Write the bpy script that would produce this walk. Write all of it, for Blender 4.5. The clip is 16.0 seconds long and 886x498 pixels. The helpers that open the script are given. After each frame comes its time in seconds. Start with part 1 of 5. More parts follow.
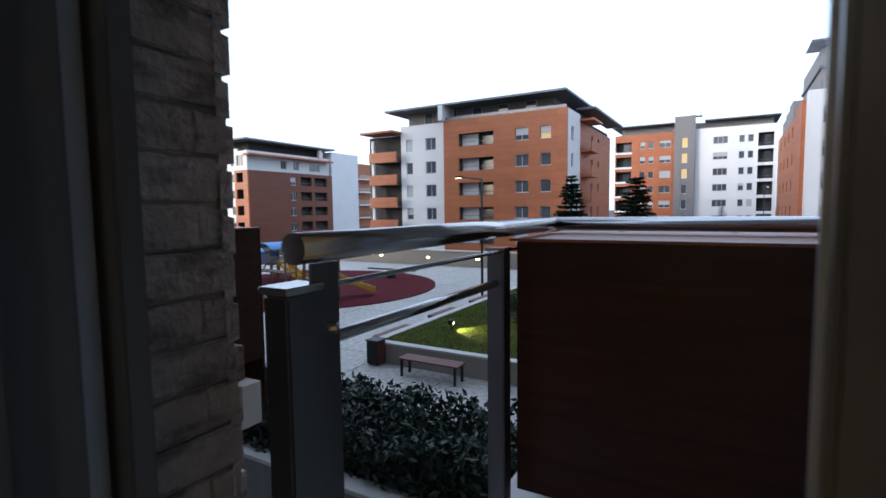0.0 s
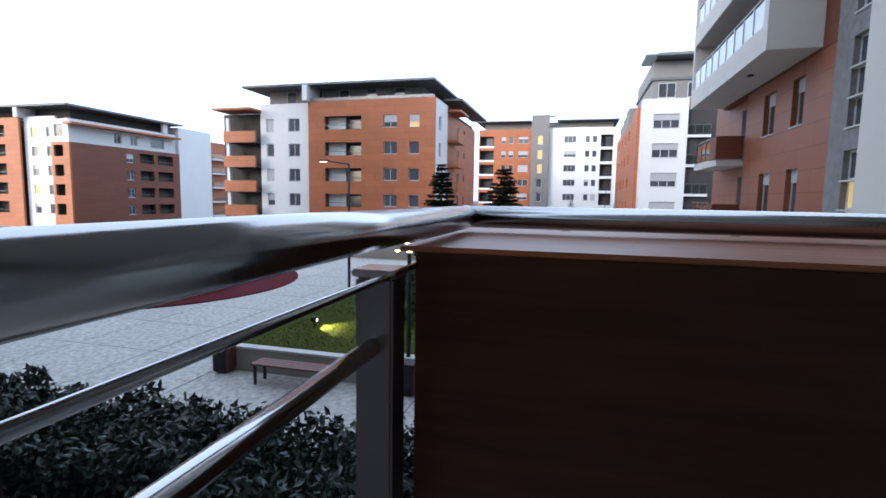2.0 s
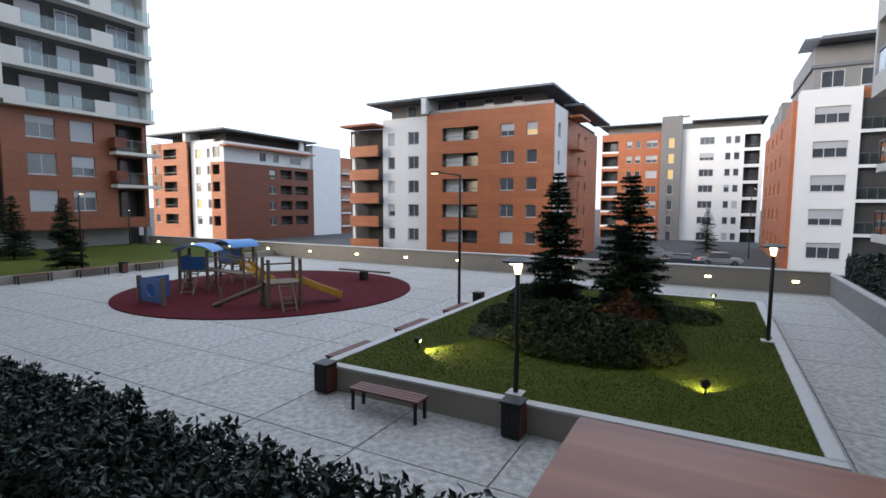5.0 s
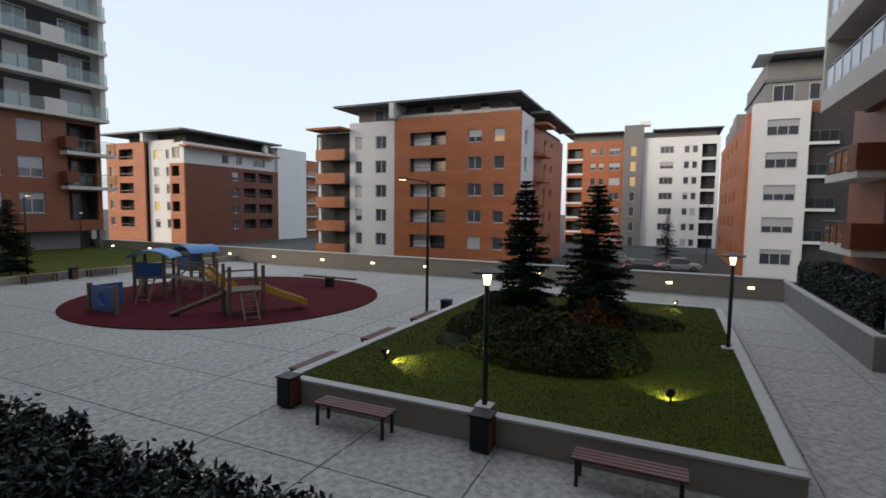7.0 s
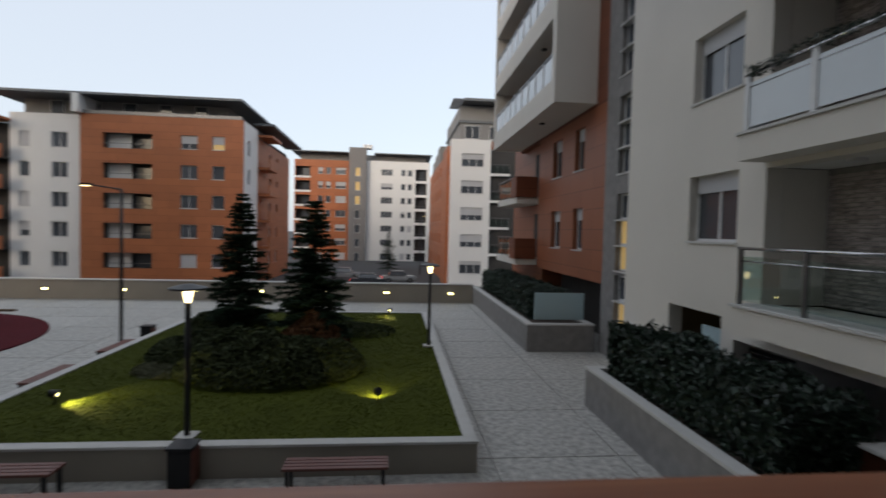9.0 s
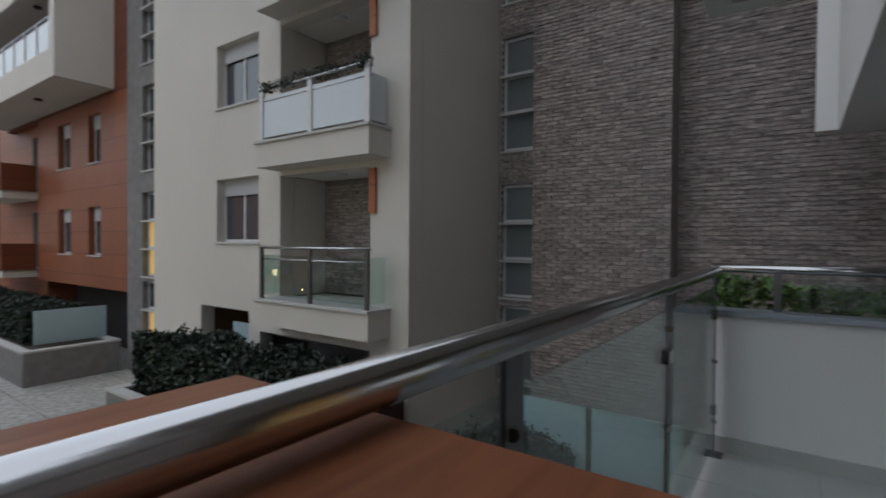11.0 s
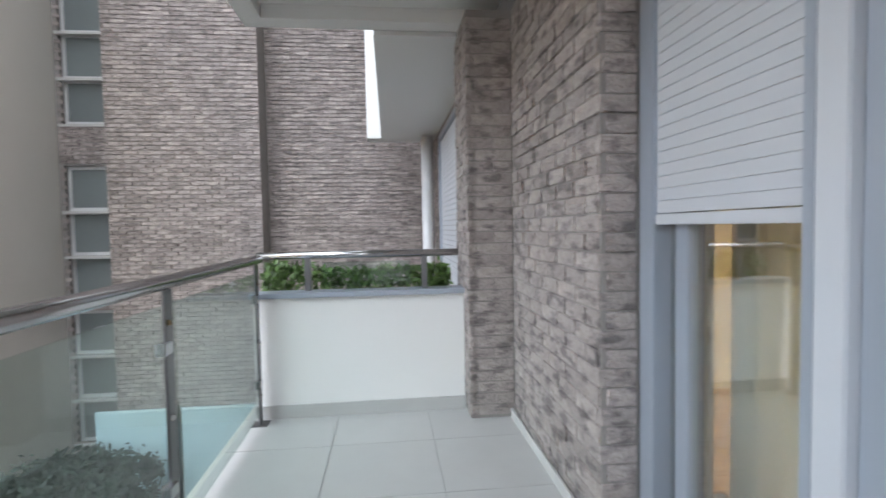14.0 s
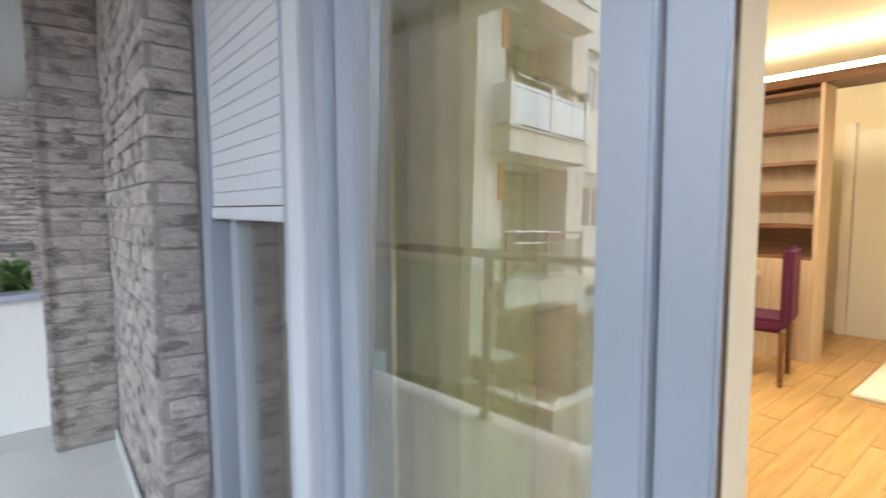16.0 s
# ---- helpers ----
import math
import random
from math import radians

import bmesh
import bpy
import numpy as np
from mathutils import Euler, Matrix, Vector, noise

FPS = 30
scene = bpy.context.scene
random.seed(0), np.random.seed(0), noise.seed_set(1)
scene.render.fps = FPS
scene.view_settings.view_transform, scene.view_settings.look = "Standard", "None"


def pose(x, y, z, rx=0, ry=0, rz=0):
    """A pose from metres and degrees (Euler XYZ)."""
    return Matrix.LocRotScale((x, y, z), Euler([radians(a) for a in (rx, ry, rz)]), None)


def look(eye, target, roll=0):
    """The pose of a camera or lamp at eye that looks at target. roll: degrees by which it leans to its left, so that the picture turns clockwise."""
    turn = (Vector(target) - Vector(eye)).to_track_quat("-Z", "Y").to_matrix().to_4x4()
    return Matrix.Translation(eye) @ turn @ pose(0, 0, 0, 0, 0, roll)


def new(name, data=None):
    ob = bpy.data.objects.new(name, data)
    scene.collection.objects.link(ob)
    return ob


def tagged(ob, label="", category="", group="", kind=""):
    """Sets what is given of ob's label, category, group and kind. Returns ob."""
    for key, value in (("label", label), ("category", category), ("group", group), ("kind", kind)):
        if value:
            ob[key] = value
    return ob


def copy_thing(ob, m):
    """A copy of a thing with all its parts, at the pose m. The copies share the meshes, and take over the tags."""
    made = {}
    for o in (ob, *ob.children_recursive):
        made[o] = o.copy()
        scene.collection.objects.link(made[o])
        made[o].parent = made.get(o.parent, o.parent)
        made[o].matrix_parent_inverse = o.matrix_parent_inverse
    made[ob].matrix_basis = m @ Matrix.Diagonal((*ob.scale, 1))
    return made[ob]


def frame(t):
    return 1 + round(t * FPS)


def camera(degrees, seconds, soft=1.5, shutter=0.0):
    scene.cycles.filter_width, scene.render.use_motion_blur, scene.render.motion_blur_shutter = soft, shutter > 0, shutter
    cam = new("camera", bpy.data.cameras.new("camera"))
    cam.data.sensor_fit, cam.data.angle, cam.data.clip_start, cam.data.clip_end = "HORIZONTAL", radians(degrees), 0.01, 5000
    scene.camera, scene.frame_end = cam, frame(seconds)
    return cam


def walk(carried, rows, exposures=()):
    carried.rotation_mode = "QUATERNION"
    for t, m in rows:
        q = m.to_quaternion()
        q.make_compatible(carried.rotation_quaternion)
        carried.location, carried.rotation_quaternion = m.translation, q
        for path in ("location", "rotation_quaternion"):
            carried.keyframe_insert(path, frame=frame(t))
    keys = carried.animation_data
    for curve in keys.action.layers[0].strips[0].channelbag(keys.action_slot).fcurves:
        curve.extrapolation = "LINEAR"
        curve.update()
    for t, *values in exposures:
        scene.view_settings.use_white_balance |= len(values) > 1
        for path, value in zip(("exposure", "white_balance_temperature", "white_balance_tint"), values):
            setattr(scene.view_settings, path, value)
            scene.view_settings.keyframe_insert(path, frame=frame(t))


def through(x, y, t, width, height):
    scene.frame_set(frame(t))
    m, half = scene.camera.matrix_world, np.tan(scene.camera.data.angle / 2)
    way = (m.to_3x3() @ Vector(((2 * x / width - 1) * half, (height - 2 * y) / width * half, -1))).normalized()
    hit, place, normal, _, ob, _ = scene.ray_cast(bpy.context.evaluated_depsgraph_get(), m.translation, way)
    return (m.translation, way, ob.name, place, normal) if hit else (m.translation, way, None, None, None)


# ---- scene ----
cam = camera(83.2, 16.0, soft=1.6, shutter=0.4)
PATH = [
    (0, (0.663, -2.123, 1.141), (-0.333, -0.396, 0.984), -0.7),
    (0.5, (0.581, -1.976, 1.128), (-0.422, -0.253, 0.971), -0.7),
    (1, (0.428, -1.784, 1.134), (-0.434, 0.012, 0.962), 0.0),
    (1.5, (0.309, -1.503, 1.122), (-0.333, 0.382, 0.937), 0.6),
    (3, (0.263, -1.049, 1.126), (-0.183, 0.888, 0.908), 1.2),
    (3.5, (0.272, -0.865, 1.158), (-0.235, 1.058, 0.94), 2.0),
    (3.7, (0.22, -0.745, 1.163), (-0.336, 1.166, 0.962), 3.1),
    (4, (0.218, -0.577, 1.211), (-0.469, 1.291, 1.013), 0.8),
    (4.3, (0.191, -0.406, 1.24), (-0.655, 1.397, 1.056), 0.2),
    (4.5, (0.145, -0.3, 1.232), (-0.752, 1.479, 1.053), 0.4),
    (4.7, (0.097, -0.231, 1.22), (-0.848, 1.523, 1.048), 0.3),
    (6.8, (0.011, -0.023, 1.328), (-0.853, 1.774, 1.17), 0.8),
    (7, (-0.033, -0.016, 1.323), (-0.861, 1.798, 1.169), 0.8),
    (7.5, (-0.005, 0.046, 1.295), (-0.712, 1.911, 1.155), 1.1),
    (8, (0.053, 0.058, 1.278), (-0.447, 1.991, 1.163), 1.4),
    (8.5, (0.218, -0.068, 1.318), (0.024, 1.921, 1.226), 1.4),
    (9, (0.364, -0.152, 1.262), (0.56, 1.837, 1.195), 1.4),
    (9.5, (0.468, -0.27, 1.244), (1.102, 1.627, 1.202), 1.8),
    (10, (0.56, -0.294, 1.23), (1.618, 1.403, 1.207), 1.6),
    (10.2, (0.606, -0.294, 1.222), (1.817, 1.298, 1.205), 1.5),
    (12.3, (0.59, -0.638, 1.27), (2.511, -0.09, 1.176), -1.1),
    (12.5, (0.577, -0.656, 1.272), (2.52, -0.193, 1.174), -1.1),
    (13, (0.575, -0.683, 1.269), (2.556, -0.429, 1.168), -0.9),
    (13.5, (0.574, -0.745, 1.272), (2.572, -0.71, 1.178), -0.8),
    (14, (0.582, -0.855, 1.267), (2.568, -1.071, 1.179), -1.0),
    (14.5, (0.564, -1.001, 1.273), (2.501, -1.492, 1.181), -1.1),
    (15, (0.553, -1.139, 1.276), (2.396, -1.91, 1.17), -0.9),
    (15.3, (0.521, -1.189, 1.279), (2.289, -2.116, 1.16), -0.1),
    (15.5, (0.497, -1.241, 1.264), (2.209, -2.268, 1.144), -0.8),
    (16, (0.5, -1.37, 1.295), (2.05, -2.623, 1.13), -0.3),
]
walk(cam, [(t, look(a, b, r)) for t, a, b, r in PATH],
     exposures=[(0, 1.45, 5400, 10), (1.0, 1.75, 5450, 10), (3.8, 1.8, 5600, 10), (5.5, 1.3, 6000, 10), (7, 0.8, 6300, 10), (9, 0.7, 6450, 10), (10.2, 0.6, 6500, 10), (12.3, 3.05, 6550, 10), (13.5, 3.3, 6550, 10), (14.5, 3.45, 6500, 10), (16, 3.55, 6300, 10)])

# ---------------------------------------------------------------- light
world = bpy.data.worlds.new("dusk_sky")
scene.world = world
world.use_nodes = True
wn = world.node_tree
sky = wn.nodes.new("ShaderNodeTexSky")
sky.sky_type, sky.sun_disc = "NISHITA", False
sky.sun_elevation, sky.sun_rotation = radians(14), radians(219)
sky.air_density, sky.dust_density, sky.ozone_density = 0.9, 3.0, 1.0
# clear sky plus an even pale fill, added to brighten sky and surfaces
pale_fill, both = wn.nodes.new("ShaderNodeBackground"), wn.nodes.new("ShaderNodeAddShader")
pale_fill.inputs[0].default_value, pale_fill.inputs[1].default_value = (0.88, 0.93, 1.0, 1), 0.44
wn.links.new(sky.outputs[0], wn.nodes["Background"].inputs[0])
wn.nodes["Background"].inputs[1].default_value = 0.05
wn.links.new(wn.nodes["Background"].outputs[0], both.inputs[0]), wn.links.new(pale_fill.outputs[0], both.inputs[1])
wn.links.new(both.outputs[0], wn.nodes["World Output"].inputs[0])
sun = new("sun", bpy.data.lights.new("sun", "SUN"))
sun.data.energy, sun.data.angle, sun.data.color = 0.6, radians(20), (1.0, 0.86, 0.74)
sun.matrix_world = look((-61, -75.4, 24.2), (0, 0, 0))

G = -2.8          # courtyard paving
LAWN = -2.25      # raised lawn


# ---------------------------------------------------------------- materials
def mat(name, color, rough=0.6, metal=0.0, scale=6.0, vary=0.15, bump=0.1, fine=60.0, spec=0.5, coord="Object", emit=0.0, coat=0.0, far=0.01):
    """A plain surface with stains (large noise) and grain (fine noise, bump)."""
    m = bpy.data.materials.new(name)
    m.use_nodes = True
    n, l = m.node_tree.nodes, m.node_tree.links
    b = n["Principled BSDF"]
    b.inputs["Roughness"].default_value, b.inputs["Metallic"].default_value = rough, metal
    b.inputs["Specular IOR Level"].default_value = spec
    b.inputs["Coat Weight"].default_value = coat
    tc = n.new("ShaderNodeTexCoord")
    big, small = n.new("ShaderNodeTexNoise"), n.new("ShaderNodeTexNoise")
    big.inputs["Scale"].default_value, small.inputs["Scale"].default_value = scale, fine
    big.inputs["Detail"].default_value, small.inputs["Detail"].default_value = 4, 3
    l.new(tc.outputs[coord], big.inputs["Vector"]), l.new(tc.outputs[coord], small.inputs["Vector"])
    ramp = n.new("ShaderNodeMix")
    ramp.data_type = "RGBA"
    ramp.inputs[6].default_value = (*[c * (1 - vary) for c in color], 1)
    ramp.inputs[7].default_value = (*[min(1, c * (1 + vary)) for c in color], 1)
    add = n.new("ShaderNodeMath")
    add.operation = "MULTIPLY_ADD"
    add.inputs[1].default_value = 0.35
    l.new(small.outputs[0], add.inputs[0]), l.new(big.outputs[0], add.inputs[2])
    sub = n.new("ShaderNodeMath")
    sub.operation = "SUBTRACT"
    sub.inputs[1].default_value = 0.17
    l.new(add.outputs[0], sub.inputs[0])
    l.new(sub.outputs[0], ramp.inputs[0])
    l.new(ramp.outputs[2], b.inputs["Base Color"])
    if bump:
        bp = n.new("ShaderNodeBump")
        bp.inputs["Strength"].default_value, bp.inputs["Distance"].default_value = bump, far
        l.new(small.outputs[0], bp.inputs["Height"]), l.new(bp.outputs[0], b.inputs["Normal"])
    if emit:
        b.inputs["Emission Color"].default_value = (*color, 1)
        b.inputs["Emission Strength"].default_value = emit
    return m


def per_piece(m, amount, source="object"):
    """Shift a material's value from piece to piece."""
    n, l = m.node_tree.nodes, m.node_tree.links
    b = n["Principled BSDF"]
    old = b.inputs["Base Color"].links[0].from_socket
    if source == "object":
        rnd = n.new("ShaderNodeObjectInfo").outputs["Random"]
    else:
        rnd = n.new("ShaderNodeNewGeometry").outputs["Random Per Island"]
    hsv, mr = n.new("ShaderNodeHueSaturation"), n.new("ShaderNodeMapRange")
    mr.inputs[3].default_value, mr.inputs[4].default_value = 1 - amount, 1 + amount
    l.new(rnd, mr.inputs[0]), l.new(mr.outputs[0], hsv.inputs["Value"])
    l.new(old, hsv.inputs["Color"]), l.new(hsv.outputs[0], b.inputs["Base Color"])
    return m


def blotched(m, scale, dark, flat):
    """Dark fired patches over the faces of the bricks, longer than they are high."""
    n, l = m.node_tree.nodes, m.node_tree.links
    b = n["Principled BSDF"]
    old = b.inputs["Base Color"].links[0].from_socket
    geo, mp, no, rp, mx = n.new("ShaderNodeNewGeometry"), n.new("ShaderNodeMapping"), n.new("ShaderNodeTexNoise"), n.new("ShaderNodeValToRGB"), n.new("ShaderNodeMix")
    mp.inputs["Scale"].default_value = (1, 1, flat)
    no.inputs["Scale"].default_value, no.inputs["Detail"].default_value = scale, 4
    rp.color_ramp.elements[0].position, rp.color_ramp.elements[1].position = 0.36, 0.5
    rp.color_ramp.elements[0].color, rp.color_ramp.elements[1].color = (dark, dark, dark * 1.04, 1), (1, 1, 1, 1)
    mx.data_type, mx.blend_type = "RGBA", "MULTIPLY"
    mx.inputs[0].default_value = 1
    l.new(geo.outputs["Position"], mp.inputs[0]), l.new(mp.outputs[0], no.inputs["Vector"]), l.new(no.outputs[0], rp.inputs[0])
    l.new(old, mx.inputs[6]), l.new(rp.outputs[0], mx.inputs[7]), l.new(mx.outputs[2], b.inputs["Base Color"])
    return m


def panelled(m, w, h, color=0.45):
    """Cladding boards: dark fine joints at w by h metres, in object space (z up)."""
    n, l = m.node_tree.nodes, m.node_tree.links
    b = n["Principled BSDF"]
    old = b.inputs["Base Color"].links[0].from_socket
    tc, sep, com = n.new("ShaderNodeTexCoord"), n.new("ShaderNodeSeparateXYZ"), n.new("ShaderNodeCombineXYZ")
    l.new(tc.outputs["Object"], sep.inputs[0])
    s = n.new("ShaderNodeMath")
    s.operation = "ADD"
    l.new(sep.outputs[0], s.inputs[0]), l.new(sep.outputs[1], s.inputs[1])
    l.new(s.outputs[0], com.inputs[0]), l.new(sep.outputs[2], com.inputs[1])
    br = n.new("ShaderNodeTexBrick")
    br.inputs["Scale"].default_value = 1
    br.inputs["Brick Width"].default_value, br.inputs["Row Height"].default_value = w, h
    br.inputs["Mortar Size"].default_value = 0.012
    br.inputs["Color1"].default_value, br.inputs["Color2"].default_value = (1, 1, 1, 1), (0.86, 0.86, 0.86, 1)
    br.inputs["Mortar"].default_value = (color, color, color, 1)
    mx = n.new("ShaderNodeMix")
    mx.data_type, mx.blend_type = "RGBA", "MULTIPLY"
    mx.inputs[0].default_value = 1
    l.new(com.outputs[0], br.inputs["Vector"])
    l.new(old, mx.inputs[6]), l.new(br.outputs[0], mx.inputs[7]), l.new(mx.outputs[2], b.inputs["Base Color"])
    return m


def streaked(name, dark, light, rough, axis=0, scale=3.0, spec=0.5, coat=0.0):
    """Wood grain running along one axis."""
    m = bpy.data.materials.new(name)
    m.use_nodes = True
    n, l = m.node_tree.nodes, m.node_tree.links
    b = n["Principled BSDF"]
    b.inputs["Roughness"].default_value, b.inputs["Specular IOR Level"].default_value = rough, spec
    b.inputs["Coat Weight"].default_value = coat
    tc, mp, no, rp = n.new("ShaderNodeTexCoord"), n.new("ShaderNodeMapping"), n.new("ShaderNodeTexNoise"), n.new("ShaderNodeValToRGB")
    st = [14.0, 14.0, 14.0]
    st[axis] = 0.9
    mp.inputs["Scale"].default_value = st
    no.inputs["Scale"].default_value, no.inputs["Detail"].default_value = scale, 6
    no.inputs["Distortion"].default_value = 0.6
    rp.color_ramp.elements[0].position, rp.color_ramp.elements[1].position = 0.32, 0.68
    rp.color_ramp.elements[0].color, rp.color_ramp.elements[1].color = (*dark, 1), (*light, 1)
    l.new(tc.outputs["Object"], mp.inputs[0]), l.new(mp.outputs[0], no.inputs[0]), l.new(no.outputs[0], rp.inputs[0])
    l.new(rp.outputs[0], b.inputs["Base Color"])
    bp = n.new("ShaderNodeBump")
    bp.inputs["Strength"].default_value, bp.inputs["Distance"].default_value = 0.08, 0.004
    l.new(no.outputs[0], bp.inputs["Height"]), l.new(bp.outputs[0], b.inputs["Normal"])
    return m


def glass(name, tint=(0.9, 0.97, 0.95), clear=0.95, rough=0.0, mirror=0.05):
    """Thin sheet glass: clear with a mirror coat by Fresnel."""
    m = bpy.data.materials.new(name)
    m.use_nodes = True
    n, l = m.node_tree.nodes, m.node_tree.links
    n.remove(n["Principled BSDF"])
    tr, gl, lw, mx = n.new("ShaderNodeBsdfTransparent"), n.new("ShaderNodeBsdfGlossy"), n.new("ShaderNodeLayerWeight"), n.new("ShaderNodeMixShader")
    tr.inputs[0].default_value = (*[c * clear for c in tint], 1)
    gl.inputs["Roughness"].default_value = rough
    pw, ad = n.new("ShaderNodeMath"), n.new("ShaderNodeMath")
    pw.operation, ad.operation = "POWER", "MULTIPLY_ADD"
    pw.inputs[1].default_value, ad.inputs[1].default_value, ad.inputs[2].default_value = 4.0, 0.9, mirror
    lw.inputs[0].default_value = 0.5
    l.new(lw.outputs["Facing"], pw.inputs[0]), l.new(pw.outputs[0], ad.inputs[0])
    l.new(ad.outputs[0], mx.inputs[0]), l.new(tr.outputs[0], mx.inputs[1]), l.new(gl.outputs[0], mx.inputs[2])
    l.new(mx.outputs[0], n["Material Output"].inputs[0])
    return m


M_RENDER_TAN = mat("tan_render", (0.62, 0.585, 0.53), 0.9, scale=0.6, vary=0.06, bump=0.25, fine=180)
M_RENDER_WHITE = mat("white_render", (0.74, 0.73, 0.71), 0.9, scale=0.5, vary=0.05, bump=0.2, fine=160)
M_RENDER_GREY = mat("grey_render", (0.24, 0.235, 0.23), 0.9, scale=0.6, vary=0.1, bump=0.2, fine=160)
M_HPL = panelled(mat("orange_brown_cladding", (0.40, 0.125, 0.043), 0.55, scale=0.7, vary=0.12, bump=0.03, fine=20), 2.4, 0.75)
# real brown panels; also paints shade on the left flank and wing recess
M_HPL_DARK = panelled(mat("dark_and_shaded_cladding", (0.17, 0.048, 0.02), 0.55, scale=0.7, vary=0.12, bump=0.03, fine=20), 2.4, 0.6)
# orange cladding darkened: tower base shade put into colour; wing's red-brown too
M_HPL_SHADE_BROWN = panelled(mat("red_brown_and_shaded_cladding", (0.27, 0.088, 0.038), 0.5, scale=0.7, vary=0.12, bump=0.03, fine=20), 2.4, 0.75)
M_ROOF = mat("grey_metal_roof", (0.16, 0.17, 0.18), 0.6, 0.2, scale=0.4, vary=0.15)
# near-black that puts recess shade into the colour; also attic and building cores
M_DARK = mat("shade_and_dark_infill", (0.05, 0.047, 0.045), 0.9, scale=1.0, vary=0.3)
M_PANE = mat("dark_window_glass", (0.07, 0.078, 0.09), 0.08, scale=0.4, vary=0.5, bump=0.0, spec=0.8)
M_PANE_LIT = mat("lit_window", (0.5, 0.34, 0.13), 0.3, emit=0.3)
M_PANE_OBSCURE = mat("obscured_stair_glass", (0.17, 0.19, 0.19), 0.2, scale=0.8, vary=0.2, bump=0.0)
M_BLIND = mat("pale_roller_blind", (0.45, 0.45, 0.46), 0.6, scale=0.6, vary=0.1)
M_FRAME = mat("white_window_frame", (0.6, 0.6, 0.6), 0.4)
M_FRAME_GREY = mat("silver_grey_aluminium", (0.38, 0.42, 0.48), 0.32, 0.35, scale=2, vary=0.05, bump=0.02, fine=90)
M_SHUTTER = mat("pale_grey_shutter", (0.5, 0.52, 0.55), 0.45, 0.0, scale=2, vary=0.05, bump=0.02)
M_STEEL = mat("polished_steel", (0.48, 0.48, 0.485), 0.18, 1.0, scale=3, vary=0.08, bump=0.01, fine=120)
M_STEEL_POST = mat("brushed_steel", (0.19, 0.19, 0.195), 0.36, 1.0, scale=5, vary=0.12, bump=0.04, fine=120)
M_GLASS = glass("railing_glass")
M_GLASS_DOOR = glass("door_glass", (0.95, 0.97, 0.95), 0.97, mirror=0.25)
M_FROST = mat("frosted_glass", (0.42, 0.55, 0.58), 0.35, scale=1.5, vary=0.06, bump=0.0)
M_FROST_PALE = mat("white_frosted_glass", (0.6, 0.64, 0.67), 0.25, scale=1.5, vary=0.05, bump=0.0)
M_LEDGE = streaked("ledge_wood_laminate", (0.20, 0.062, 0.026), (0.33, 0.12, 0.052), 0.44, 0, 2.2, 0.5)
# ledge laminate darkened for its shaded panels; also the dark brown storage box
M_BOARD = streaked("dark_and_shaded_laminate", (0.03, 0.009, 0.005), (0.055, 0.018, 0.009), 0.4, 0, 2.2, 0.3)
M_TILE = mat("pale_balcony_tile", (0.44, 0.435, 0.42), 0.5, scale=4, vary=0.07, bump=0.05, fine=90)
M_CEIL = mat("white_soffit_paint", (0.68, 0.67, 0.65), 0.9, scale=1, vary=0.04, bump=0.1, fine=200)
M_STONE = mat("grey_stone_cladding", (0.2, 0.19, 0.185), 0.8, scale=4, vary=0.35, bump=0.5, fine=30)
M_CAP = mat("pale_concrete_cap", (0.5, 0.49, 0.47), 0.8, scale=3, vary=0.12, bump=0.2)
M_CONC = mat("beige_concrete_wall", (0.28, 0.25, 0.21), 0.85, scale=1.2, vary=0.12, bump=0.2)
M_PAVE = per_piece(mat("stamped_concrete", (0.37, 0.36, 0.335), 0.6, scale=7.0, vary=0.85, bump=0.5, fine=18, far=0.04, coord="Object"), 0.05)
M_JOINT = mat("paving_joint", (0.27, 0.26, 0.24), 0.9, scale=2, vary=0.2)
M_RUBBER = mat("dark_red_rubber", (0.075, 0.01, 0.015), 0.95, spec=0.1, scale=2, vary=0.2, bump=0.4, fine=120)
M_GRASS = mat("lawn", (0.058, 0.07, 0.01), 0.95, scale=1.2, vary=0.35, bump=0.3, fine=70, spec=0.1)
M_BLADE = per_piece(mat("grass_blade", (0.06, 0.073, 0.01), 0.9, vary=0.1, bump=0, spec=0.05), 0.05, "island")
M_LEAF = per_piece(mat("dark_hedge_leaf", (0.014, 0.029, 0.017), 0.5, scale=9, vary=0.3, bump=0), 0.6, "island")
M_LEAF_LIGHT = per_piece(mat("fresh_green_leaf", (0.09, 0.16, 0.04), 0.5, scale=9, vary=0.3, bump=0), 0.5, "island")
M_NEEDLE = per_piece(mat("conifer_needles", (0.018, 0.034, 0.018), 0.8, scale=9, vary=0.3, bump=0, spec=0.15), 0.5, "island")
M_SHRUB = per_piece(mat("low_shrub_foliage", (0.04, 0.05, 0.022), 0.8, scale=9, vary=0.3, bump=0, spec=0.15), 0.45, "island")
M_PALE_COVER = per_piece(mat("pale_ground_cover", (0.12, 0.125, 0.08), 0.85, scale=9, vary=0.3, bump=0, spec=0.1), 0.3, "island")
M_RUST = per_piece(mat("rust_brown_shrub", (0.14, 0.06, 0.02), 0.8, vary=0.3, bump=0), 0.4, "island")
M_BARK = mat("bark", (0.06, 0.045, 0.035), 0.95, scale=8, vary=0.3, bump=0.8)
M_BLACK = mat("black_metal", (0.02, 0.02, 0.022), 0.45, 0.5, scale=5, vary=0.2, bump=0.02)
M_BENCH = streaked("red_brown_bench_wood", (0.09, 0.028, 0.02), (0.17, 0.055, 0.038), 0.5, 0)
M_LAMP = mat("warm_lamp", (1.0, 0.78, 0.38), 0.4, emit=3.0)
